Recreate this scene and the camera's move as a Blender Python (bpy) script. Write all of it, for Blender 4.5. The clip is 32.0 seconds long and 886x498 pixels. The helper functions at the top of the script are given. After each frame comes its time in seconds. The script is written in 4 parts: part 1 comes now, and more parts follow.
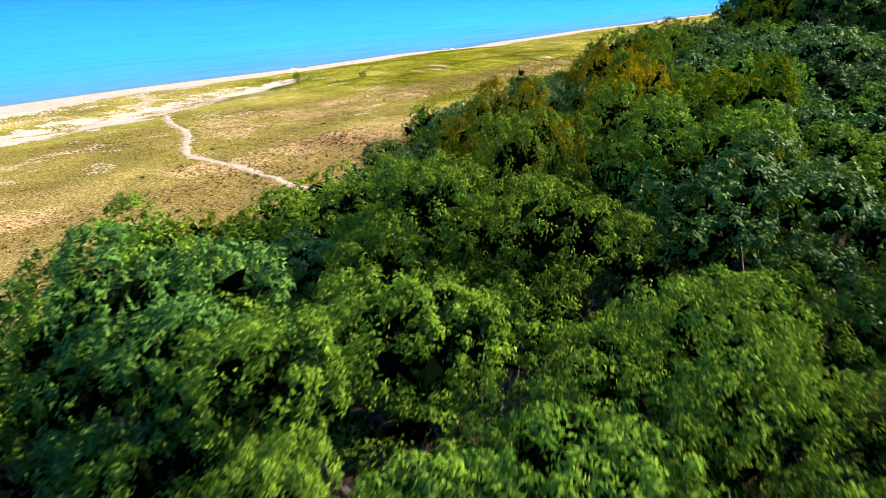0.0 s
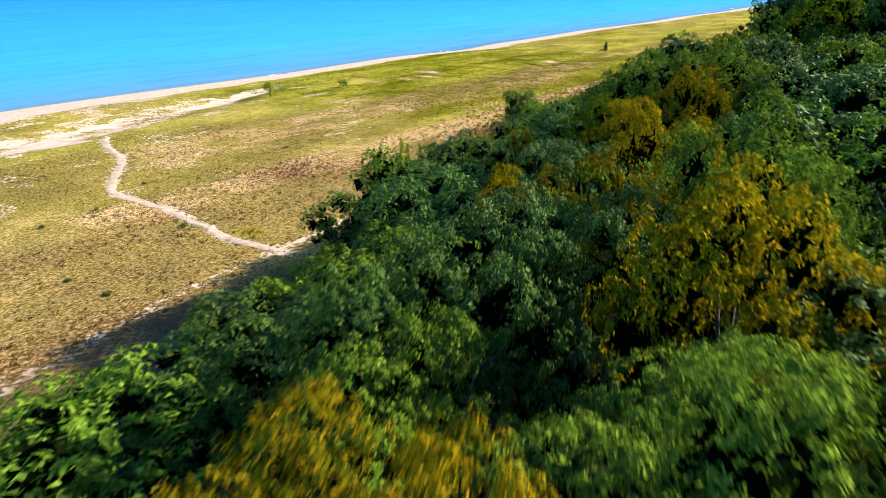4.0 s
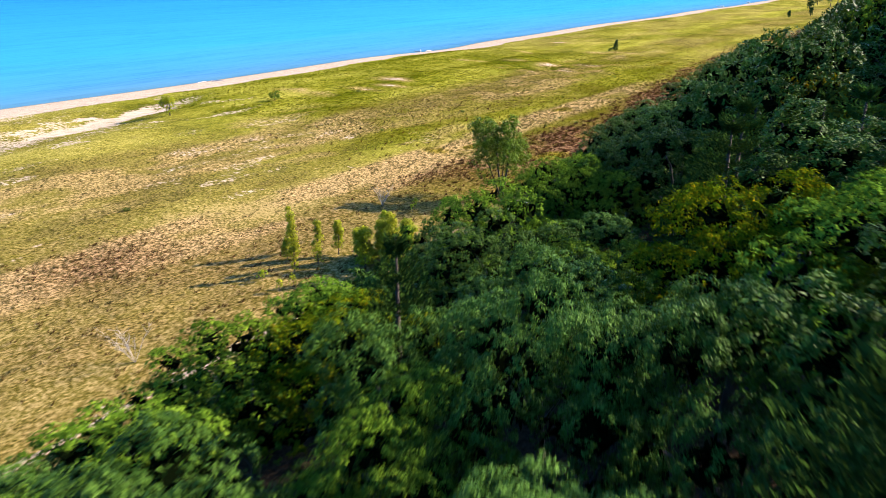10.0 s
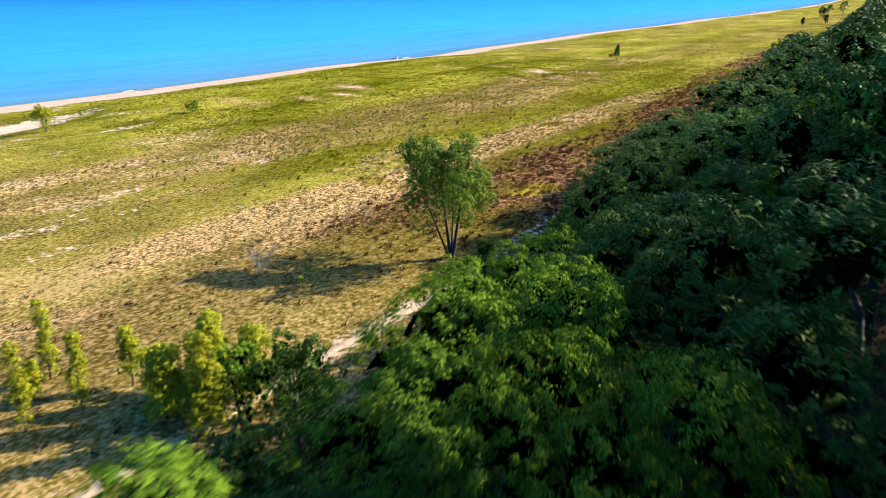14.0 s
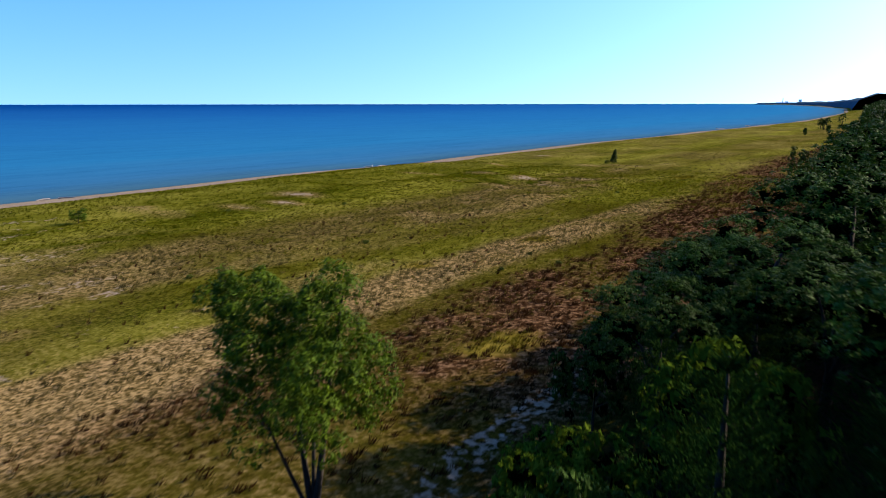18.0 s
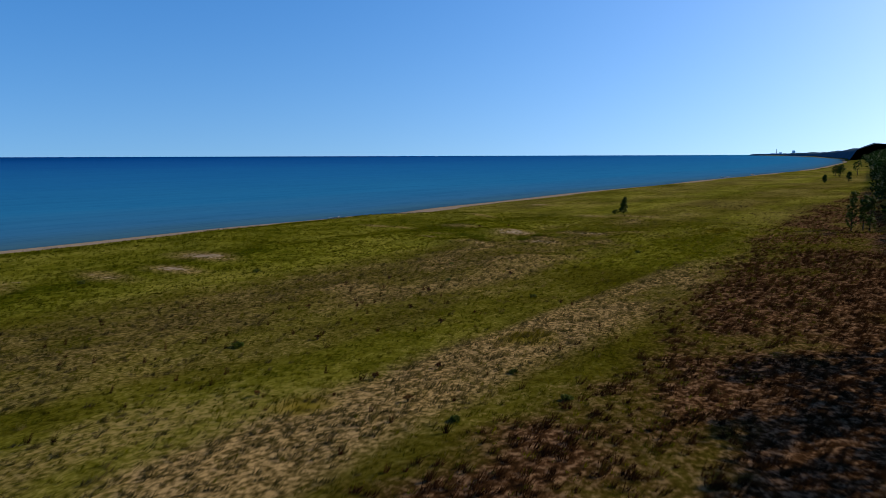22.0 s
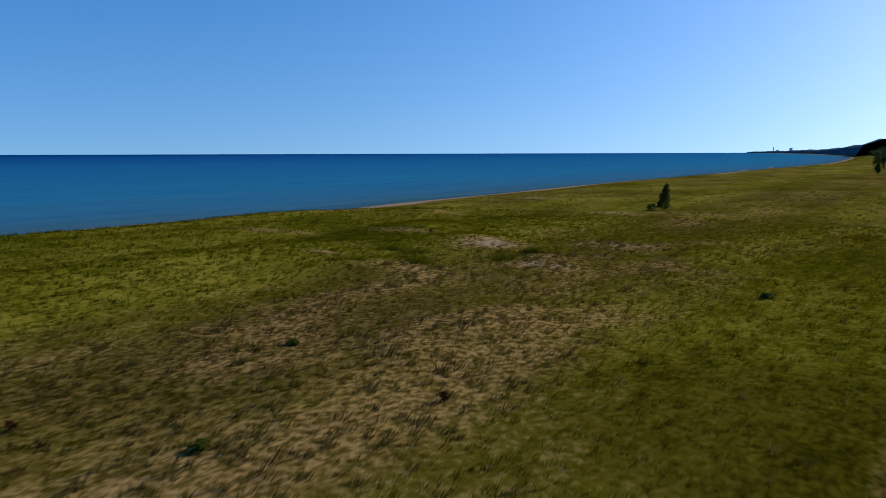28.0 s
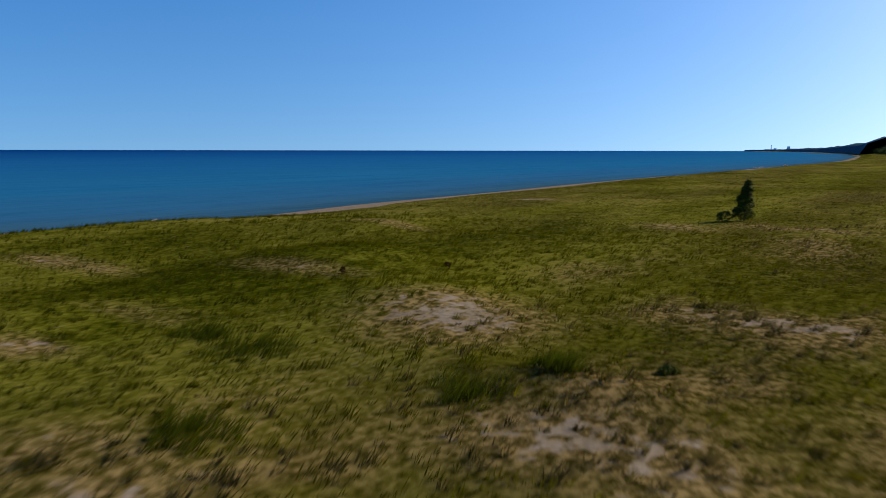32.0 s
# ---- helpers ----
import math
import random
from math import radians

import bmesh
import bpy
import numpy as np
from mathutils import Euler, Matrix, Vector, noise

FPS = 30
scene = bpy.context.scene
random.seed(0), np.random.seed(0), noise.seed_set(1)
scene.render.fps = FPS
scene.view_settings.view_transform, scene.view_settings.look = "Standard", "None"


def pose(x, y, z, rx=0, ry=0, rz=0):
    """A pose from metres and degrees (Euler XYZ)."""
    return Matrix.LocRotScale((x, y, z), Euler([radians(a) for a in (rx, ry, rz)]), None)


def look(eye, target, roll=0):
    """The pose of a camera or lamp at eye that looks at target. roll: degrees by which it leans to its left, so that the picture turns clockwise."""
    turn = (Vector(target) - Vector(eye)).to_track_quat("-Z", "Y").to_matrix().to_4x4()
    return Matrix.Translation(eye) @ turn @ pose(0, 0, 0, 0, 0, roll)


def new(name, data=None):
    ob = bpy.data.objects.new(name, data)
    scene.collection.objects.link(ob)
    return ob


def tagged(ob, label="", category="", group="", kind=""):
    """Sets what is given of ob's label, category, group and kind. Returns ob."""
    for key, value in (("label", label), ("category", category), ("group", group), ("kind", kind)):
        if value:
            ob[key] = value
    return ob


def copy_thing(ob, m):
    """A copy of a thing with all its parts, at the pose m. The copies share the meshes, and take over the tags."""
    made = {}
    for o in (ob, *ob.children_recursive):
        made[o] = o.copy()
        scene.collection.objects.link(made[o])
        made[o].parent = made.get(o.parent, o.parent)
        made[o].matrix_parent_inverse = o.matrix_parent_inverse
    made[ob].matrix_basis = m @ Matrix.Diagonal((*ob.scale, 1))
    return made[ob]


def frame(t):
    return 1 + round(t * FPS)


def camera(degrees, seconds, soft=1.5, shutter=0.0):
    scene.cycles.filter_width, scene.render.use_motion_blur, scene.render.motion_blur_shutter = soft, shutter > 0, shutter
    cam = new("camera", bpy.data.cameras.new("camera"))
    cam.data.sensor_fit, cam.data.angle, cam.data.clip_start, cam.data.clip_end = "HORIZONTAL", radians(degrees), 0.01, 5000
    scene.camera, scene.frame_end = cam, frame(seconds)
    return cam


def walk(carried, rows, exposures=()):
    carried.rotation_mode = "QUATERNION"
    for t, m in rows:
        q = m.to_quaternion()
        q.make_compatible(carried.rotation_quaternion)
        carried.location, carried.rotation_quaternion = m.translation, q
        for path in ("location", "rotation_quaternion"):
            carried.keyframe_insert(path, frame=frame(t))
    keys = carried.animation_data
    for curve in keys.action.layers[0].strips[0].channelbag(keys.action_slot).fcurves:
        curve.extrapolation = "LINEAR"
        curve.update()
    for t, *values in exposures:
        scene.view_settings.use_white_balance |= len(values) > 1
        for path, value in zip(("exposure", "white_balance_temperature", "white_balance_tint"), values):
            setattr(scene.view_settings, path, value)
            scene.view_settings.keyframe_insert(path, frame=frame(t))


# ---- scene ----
cam = camera(62.4, 32.0, 0.45, 0.62)
METRES, EYE, TILT, LEAN, TURN = 240.0, 27.8, 0.0, 0.0, 36.7
ROWS = [
    (0.0, 0.0, 0.0, 0.0, 0.04, -20.76, -0.09),
    (0.5, 0.0016, 0.0099, -0.0, 0.07, -20.78, -0.09),
    (1.0, 0.003, 0.0202, -0.0001, 0.09, -20.83, -0.05),
    (1.5, 0.0042, 0.031, -0.0002, 0.15, -20.85, -0.02),
    (2.0, 0.0056, 0.0425, -0.0002, 0.17, -20.87, -0.05),
    (2.5, 0.0074, 0.0549, -0.0002, 0.2, -20.9, -0.05),
    (3.0, 0.0094, 0.0675, -0.0002, 0.22, -20.91, -0.02),
    (3.5, 0.0114, 0.0805, -0.0001, 0.25, -20.95, -0.01),
    (4.0, 0.0135, 0.0939, -0.0001, 0.24, -20.97, 0.04),
    (4.5, 0.0156, 0.1078, -0.0002, 0.21, -20.98, 0.06),
    (6.5, 0.0247, 0.1672, -0.0022, 0.37, -21.11, 0.19),
    (7.0, 0.027, 0.1835, -0.0033, 0.37, -21.12, 0.21),
    (7.5, 0.0295, 0.2004, -0.0047, 0.37, -21.12, 0.2),
    (8.0, 0.0325, 0.2176, -0.0064, 0.41, -21.15, 0.2),
    (8.5, 0.0356, 0.2347, -0.0083, 0.41, -21.16, 0.22),
    (9.0, 0.0385, 0.2519, -0.0107, 0.42, -21.17, 0.22),
    (9.5, 0.0413, 0.2688, -0.0132, 0.39, -21.19, 0.28),
    (10.0, 0.0443, 0.2857, -0.0158, 0.39, -21.2, 0.24),
    (10.5, 0.0474, 0.3026, -0.0184, 0.4, -21.2, 0.24),
    (11.0, 0.0506, 0.3192, -0.021, 0.39, -21.21, 0.24),
    (11.5, 0.0536, 0.3354, -0.0239, 0.4, -21.18, 0.24),
    (12.0, 0.0566, 0.3508, -0.0266, 0.37, -21.19, 0.26),
    (12.5, 0.0594, 0.3654, -0.0295, 0.33, -21.14, 0.28),
    (13.0, 0.0622, 0.3797, -0.0325, 0.32, -21.01, 0.3),
    (13.5, 0.0649, 0.3933, -0.0353, 0.31, -20.71, 0.27),
    (15.5, 0.0757, 0.4454, -0.0467, 0.23, -17.1, 0.2),
    (16.0, 0.0782, 0.458, -0.0495, 0.23, -15.95, 0.21),
    (16.5, 0.0808, 0.4712, -0.0516, 0.2, -14.8, 0.23),
    (17.0, 0.0833, 0.4849, -0.0533, 0.19, -13.66, 0.22),
    (17.5, 0.0858, 0.4989, -0.055, 0.17, -12.53, 0.21),
    (18.0, 0.0884, 0.5133, -0.0566, 0.15, -11.4, 0.23),
    (18.5, 0.0908, 0.5279, -0.058, 0.14, -10.29, 0.28),
    (19.0, 0.0931, 0.5424, -0.0593, 0.11, -9.16, 0.32),
    (19.5, 0.0954, 0.5571, -0.0609, 0.11, -8.04, 0.39),
    (20.0, 0.0974, 0.5722, -0.0623, 0.06, -7.3, 0.39),
    (20.5, 0.0995, 0.588, -0.0636, -0.0, -7.33, 0.4),
    (21.0, 0.1017, 0.6048, -0.0647, -0.03, -7.4, 0.36),
    (21.5, 0.1039, 0.6221, -0.0662, -0.08, -7.41, 0.38),
    (22.0, 0.1061, 0.6397, -0.0675, -0.13, -7.44, 0.34),
    (22.5, 0.1079, 0.6571, -0.0691, -0.13, -7.45, 0.33),
    (23.0, 0.1096, 0.6747, -0.0707, -0.34, -7.49, 0.32),
    (23.5, 0.1115, 0.6926, -0.0721, -0.41, -7.56, 0.3),
    (24.0, 0.1135, 0.7102, -0.0739, -0.46, -7.57, 0.25),
    (24.5, 0.1156, 0.7277, -0.0756, -0.47, -7.59, 0.27),
    (25.0, 0.1179, 0.745, -0.0771, -0.5, -7.59, 0.27),
    (25.5, 0.12, 0.7619, -0.0786, -0.53, -7.59, 0.25),
    (27.5, 0.1303, 0.8282, -0.0841, -0.5, -7.66, 0.32),
    (28.0, 0.1332, 0.8447, -0.0854, -0.53, -7.66, 0.33),
    (28.5, 0.1358, 0.8614, -0.0867, -0.55, -7.7, 0.31),
    (29.0, 0.1384, 0.8781, -0.0877, -0.53, -7.71, 0.26),
    (29.5, 0.1404, 0.8952, -0.0889, -0.53, -7.73, 0.25),
    (30.0, 0.1422, 0.9124, -0.09, -0.55, -7.74, 0.25),
    (30.5, 0.1436, 0.9287, -0.0908, -0.64, -7.78, 0.17),
    (31.0, 0.1451, 0.9463, -0.0916, -0.71, -7.82, 0.13),
    (31.5, 0.1464, 0.9642, -0.0921, -0.76, -7.82, 0.09),
    (32.0, 0.148, 0.9824, -0.0921, -0.84, -7.88, 0.07),
]
EXPOSURES = [(t, e, float(np.interp(t, [18, 21], [6500, 6620])), float(np.interp(t, [0, 13, 16, 18, 22], [14, 14, 10.5, 14, 8]))) for t, e in ((0, 2.95), (4, 2.85), (9, 2.8), (13, 2.8), (14.5, 2.65), (16, 2.15), (17, 1.5), (18, 1.15), (19, 0.75), (20, 0.5), (21, 0.35), (24, 0.27), (32, 0.23))]
walk(cam, [(t, pose(0, 0, EYE, TILT, LEAN, TURN) @ pose(METRES * x, METRES * y, METRES * z, 90 + pitch + float(np.interp(t, [21, 28], [0, 0.11])), roll - float(np.interp(t, [13, 16], [0, 0.16])), yaw)) for t, x, y, z, yaw, pitch, roll in ROWS], EXPOSURES)


# ---- light ----
SUN_AZ, SUN_EL = 34.0, 28.0          # degrees from +y towards +x, and above the horizon
world = bpy.data.worlds.new("sky")
scene.world = world
world.use_nodes = True
wn = world.node_tree.nodes
sky = wn.new("ShaderNodeTexSky")
sky.sky_type, sky.sun_disc = "NISHITA", False
sky.sun_elevation, sky.sun_rotation = radians(SUN_EL), radians(SUN_AZ)
sky.altitude, sky.air_density, sky.dust_density, sky.ozone_density = 300.0, 1.0, 1.8, 4.0
tint = wn.new("ShaderNodeHueSaturation")
tint.inputs["Saturation"].default_value = 1.33
tint.inputs["Hue"].default_value = 0.507
coords, lift = wn.new("ShaderNodeTexCoord"), wn.new("ShaderNodeMapping")
lift.inputs["Scale"].default_value, lift.inputs["Location"].default_value = (1, 1, 0.8), (0, 0, 0.14)
world.node_tree.links.new(coords.outputs["Generated"], lift.inputs["Vector"])
world.node_tree.links.new(lift.outputs[0], sky.inputs["Vector"])
world.node_tree.links.new(sky.outputs[0], tint.inputs["Color"])
world.node_tree.links.new(tint.outputs[0], wn["Background"].inputs[0])
wn["Background"].inputs[1].default_value = 0.15
sun = new("sun", bpy.data.lights.new("sun", "SUN"))
sun.data.energy, sun.data.angle, sun.data.color = 5.0, radians(0.53), (1.0, 0.87, 0.68)
sd = Vector((math.sin(radians(SUN_AZ)) * math.cos(radians(SUN_EL)), math.cos(radians(SUN_AZ)) * math.cos(radians(SUN_EL)), math.sin(radians(SUN_EL))))
sun.matrix_world = look(sd * 300, (0, 0, 0))

# ---- small tools ----
LAKE = -3.4


def lattice(ix, iy, seed):
    h = (ix.astype(np.int64) * 374761393 + iy.astype(np.int64) * 668265263 + seed * 974634777) & 0xFFFFFFFF
    h = ((h ^ (h >> 13)) * 1274126177) & 0xFFFFFFFF
    return ((h ^ (h >> 16)) & 0xFFFFFF) / 0xFFFFFF


def vnoise(x, y, seed):
    ix, iy = np.floor(x), np.floor(y)
    fx, fy = x - ix, y - iy
    fx, fy = fx * fx * (3 - 2 * fx), fy * fy * (3 - 2 * fy)
    a, b = lattice(ix, iy, seed), lattice(ix + 1, iy, seed)
    c, d = lattice(ix, iy + 1, seed), lattice(ix + 1, iy + 1, seed)
    return (a * (1 - fx) + b * fx) * (1 - fy) + (c * (1 - fx) + d * fx) * fy


def fbm(x, y, seed, octaves=4):
    out, amp, tot = 0.0, 1.0, 0.0
    for k in range(octaves):
        out = out + amp * vnoise(x * 2 ** k + 13.7 * k, y * 2 ** k - 7.1 * k, seed + k)
        tot, amp = tot + amp, amp * 0.5
    return out / tot


def smooth(a, b, v):
    t = np.clip((v - a) / (b - a), 0, 1)
    return t * t * (3 - 2 * t)


def near_line(x, y, pts):
    """Distance in plan from points to a polyline."""
    best = np.full(np.shape(x), 1e9)
    for (ax, ay), (bx, by) in zip(pts, pts[1:]):
        dx, dy = bx - ax, by - ay
        t = np.clip(((x - ax) * dx + (y - ay) * dy) / (dx * dx + dy * dy), 0, 1)
        best = np.minimum(best, np.hypot(x - ax - t * dx, y - ay - t * dy))
    return best


def mesh_from(name, verts, faces, mats, smooth_shade=False):
    """A mesh from numpy arrays; faces all have the same number of corners."""
    me = bpy.data.meshes.new(name)
    verts, faces = np.asarray(verts, np.float32), np.asarray(faces, np.int32)
    n, k = faces.shape
    me.vertices.add(len(verts))
    me.vertices.foreach_set("co", verts.ravel())
    me.loops.add(n * k)
    me.loops.foreach_set("vertex_index", faces.ravel())
    me.polygons.add(n)
    me.polygons.foreach_set("loop_start", np.arange(0, n * k, k, dtype=np.int32))
    if smooth_shade:
        me.polygons.foreach_set("use_smooth", np.ones(n, bool))
    me.update(calc_edges=True)
    for m in (mats if isinstance(mats, (list, tuple)) else [mats]):
        me.materials.append(m)
    return me


def part(name, me, parent, label="", m=None):
    ob = new(name, me)
    ob.parent = parent
    if m is not None:
        ob.matrix_basis = m
    return tagged(ob, label)


def tube(points, radii, sides=7):
    """Vertices and quads of a tapered tube along points."""
    pts = [Vector(p) for p in points]
    vs, fs = [], []
    for i, p in enumerate(pts):
        d = (pts[min(i + 1, len(pts) - 1)] - pts[max(i - 1, 0)]).normalized()
        u = d.orthogonal().normalized()
        w = d.cross(u)
        for k in range(sides):
            a = 2 * math.pi * k / sides
            vs.append(p + (u * math.cos(a) + w * math.sin(a)) * radii[i])
    for i in range(len(pts) - 1):
        for k in range(sides):
            fs.append((i * sides + k, i * sides + (k + 1) % sides, (i + 1) * sides + (k + 1) % sides, (i + 1) * sides + k))
    return np.array([tuple(v) for v in vs]), np.array(fs)


# ---- materials ----
def material(name, rough=0.8, spec=0.3):
    m = bpy.data.materials.new(name)
    m.use_nodes = True
    b = m.node_tree.nodes["Principled BSDF"]
    b.inputs["Roughness"].default_value = rough
    b.inputs["Specular IOR Level"].default_value = spec
    return m, m.node_tree.nodes, m.node_tree.links, b


def ramp(nodes, stops):
    r = nodes.new("ShaderNodeValToRGB")
    while len(r.color_ramp.elements) < len(stops):
        r.color_ramp.elements.new(0.5)
    for e, (p, c) in zip(r.color_ramp.elements, stops):
        e.position, e.color = p, (*c, 1)
    return r


def mixed(nodes, links, fac, a, b, kind="MIX"):
    n = nodes.new("ShaderNodeMix")
    n.data_type, n.blend_type = "RGBA", kind
    for sock, v in ((n.inputs[0], fac), (n.inputs[6], a), (n.inputs[7], b)):
        if isinstance(v, (int, float)):
            sock.default_value = v
        elif isinstance(v, tuple):
            sock.default_value = (*v, 1)
        else:
            links.new(v, sock)
    return n.outputs[2]


def calc(nodes, links, op, a, b, clamp=False):
    n = nodes.new("ShaderNodeMath")
    n.operation, n.use_clamp = op, clamp
    for sock, v in zip(n.inputs, (a, b)):
        if isinstance(v, (int, float)):
            sock.default_value = v
        else:
            links.new(v, sock)
    return n.outputs[0]


def noise_tex(nodes, links, scale, detail=4, stretch=(1, 1, 1), rough=0.55):
    geo = nodes.new("ShaderNodeNewGeometry")
    mp = nodes.new("ShaderNodeMapping")
    mp.inputs["Scale"].default_value = stretch
    links.new(geo.outputs["Position"], mp.inputs["Vector"])
    n = nodes.new("ShaderNodeTexNoise")
    n.inputs["Scale"].default_value, n.inputs["Detail"].default_value, n.inputs["Roughness"].default_value = scale, detail, rough
    links.new(mp.outputs[0], n.inputs["Vector"])
    return n.outputs["Fac"]


def foliage(name, stops, through_light=0.3, rough=0.42, spec=0.45, hue_swing=0.03, clumps=0.0):
    """Leaves: colour varies leaf by leaf and tree by tree; some light comes through them."""
    m, n, l, b = material(name, rough, spec)
    stops = [(at, tuple(0.5 * v for v in colour)) for at, colour in stops]
    geo, obj = n.new("ShaderNodeNewGeometry"), n.new("ShaderNodeObjectInfo")
    r = ramp(n, stops)
    spray = n.new("ShaderNodeAttribute")
    spray.attribute_name = "spray"
    mix = calc(n, l, "ADD", calc(n, l, "MULTIPLY", geo.outputs["Random Per Island"], 0.45), calc(n, l, "MULTIPLY", obj.outputs["Random"], 0.25))
    l.new(calc(n, l, "ADD", mix, calc(n, l, "MULTIPLY", spray.outputs["Fac"], 0.3)), r.inputs[0])
    hs = n.new("ShaderNodeHueSaturation")
    l.new(r.outputs[0], hs.inputs["Color"])
    l.new(calc(n, l, "ADD", 0.5 - hue_swing / 2, calc(n, l, "MULTIPLY", obj.outputs["Random"], hue_swing)), hs.inputs["Hue"])
    clump = ramp(n, [(0.37, (0.46, 0.50, 0.50)), (0.5, (0.88, 0.88, 0.88)), (0.63, (1.3, 1.25, 1.1))])
    l.new(noise_tex(n, l, 0.75, 3), clump.inputs[0])
    tone = mixed(n, l, clumps, hs.outputs[0], mixed(n, l, 1.0, hs.outputs[0], clump.outputs[0], "MULTIPLY"))
    l.new(tone, b.inputs["Base Color"])
    tr = n.new("ShaderNodeBsdfTranslucent")
    l.new(tone, tr.inputs["Color"])
    mx = n.new("ShaderNodeMixShader")
    mx.inputs[0].default_value = through_light
    l.new(b.outputs[0], mx.inputs[1])
    l.new(tr.outputs[0], mx.inputs[2])
    l.new(mx.outputs[0], n["Material Output"].inputs[0])
    return m


LEAF_GREEN = foliage("oak_leaf_green", [(0, (0.012, 0.032, 0.003)), (0.5, (0.070, 0.134, 0.010)), (1, (0.215, 0.318, 0.030))], 0.22, 0.7, 0.0)
LEAF_DEEP = foliage("oak_leaf_deep", [(0, (0.010, 0.028, 0.004)), (0.5, (0.034, 0.080, 0.009)), (1, (0.110, 0.200, 0.028))], 0.12, 0.6, 0.02)
LEAF_GOLD = foliage("leaf_gold", [(0, (0.022, 0.040, 0.001)), (0.35, (0.080, 0.088, 0.002)), (0.6, (0.190, 0.138, 0.003)), (1, (0.370, 0.205, 0.003))], 0.22, 0.7, 0.0)
LEAF_OLIVE = foliage("leaf_olive_gold", [(0, (0.014, 0.036, 0.002)), (0.45, (0.058, 0.098, 0.003)), (0.75, (0.125, 0.125, 0.003)), (1, (0.330, 0.190, 0.003))], 0.2, 0.7, 0.0)
LEAF_LIME = foliage("leaf_lime", [(0, (0.110, 0.150, 0.006)), (0.5, (0.260, 0.300, 0.010)), (1, (0.520, 0.490, 0.018))], 0.4, 0.6, 0.05)
LEAF_COTTON = foliage("cottonwood_leaf", [(0, (0.022, 0.048, 0.002)), (0.5, (0.074, 0.132, 0.004)), (1, (0.195, 0.268, 0.012))], 0.25, 0.6, 0.05)
NEEDLE = foliage("pine_needle", [(0, (0.010, 0.028, 0.006)), (0.5, (0.024, 0.056, 0.009)), (1, (0.060, 0.108, 0.018))], 0.1, 0.7, 0.0)
GRASS_GREEN = foliage("grass_green", [(0, (0.052, 0.066, 0.001)), (0.5, (0.134, 0.144, 0.004)), (1, (0.315, 0.306, 0.016))], 0.72, 0.9, 0.0, clumps=1.0)
GRASS_OLIVE = foliage("grass_olive", [(0, (0.056, 0.055, 0.002)), (0.5, (0.104, 0.097, 0.006)), (1, (0.210, 0.190, 0.028))], 0.72, 0.9, 0.0, clumps=1.0)
GRASS_TAN = foliage("grass_tan", [(0, (0.040, 0.034, 0.008)), (0.5, (0.125, 0.093, 0.032)), (1, (0.360, 0.262, 0.110))], 0.72, 0.9, 0.0, clumps=1.0)
GRASS_RUST = foliage("grass_rust", [(0, (0.028, 0.014, 0.006)), (0.5, (0.085, 0.036, 0.014)), (1, (0.190, 0.090, 0.038))], 0.25, 0.9, 0.0, clumps=1.0)
GRASS_GOLD = foliage("grass_gold", [(0, (0.090, 0.075, 0.004)), (0.5, (0.190, 0.145, 0.010)), (1, (0.290, 0.210, 0.025))], 0.3, 0.9, 0.0, clumps=1.0)
LEAF_JUNIPER = foliage("juniper_leaf", [(0, (0.034, 0.056, 0.003)), (0.5, (0.080, 0.112, 0.008)), (1, (0.160, 0.185, 0.018))], 0.2, 0.6, 0.05)


def bark(name, dark, light):
    m, n, l, b = material(name, 0.9, 0.2)
    f = noise_tex(n, l, 5.0, 6, (1, 1, 0.2))
    r = ramp(n, [(0.3, dark), (0.7, light)])
    l.new(f, r.inputs[0])
    l.new(r.outputs[0], b.inputs["Base Color"])
    bp = n.new("ShaderNodeBump")
    bp.inputs["Strength"].default_value, bp.inputs["Distance"].default_value = 0.7, 0.04
    l.new(f, bp.inputs["Height"])
    l.new(bp.outputs[0], b.inputs["Normal"])
    return m


BARK = bark("oak_bark", (0.010, 0.008, 0.006), (0.034, 0.027, 0.021))
BARK_PALE = bark("dead_twig", (0.09, 0.075, 0.06), (0.22, 0.19, 0.16))
# Near-black colour that paints the shade inside the crowns.
CROWN_SHADE = foliage("inner_leaves", [(0, (0.002, 0.004, 0.001)), (1, (0.004, 0.007, 0.002))], 0.0, 1.0, 0.0)
DRIFT = bark("driftwood", (0.16, 0.13, 0.11), (0.36, 0.31, 0.26))


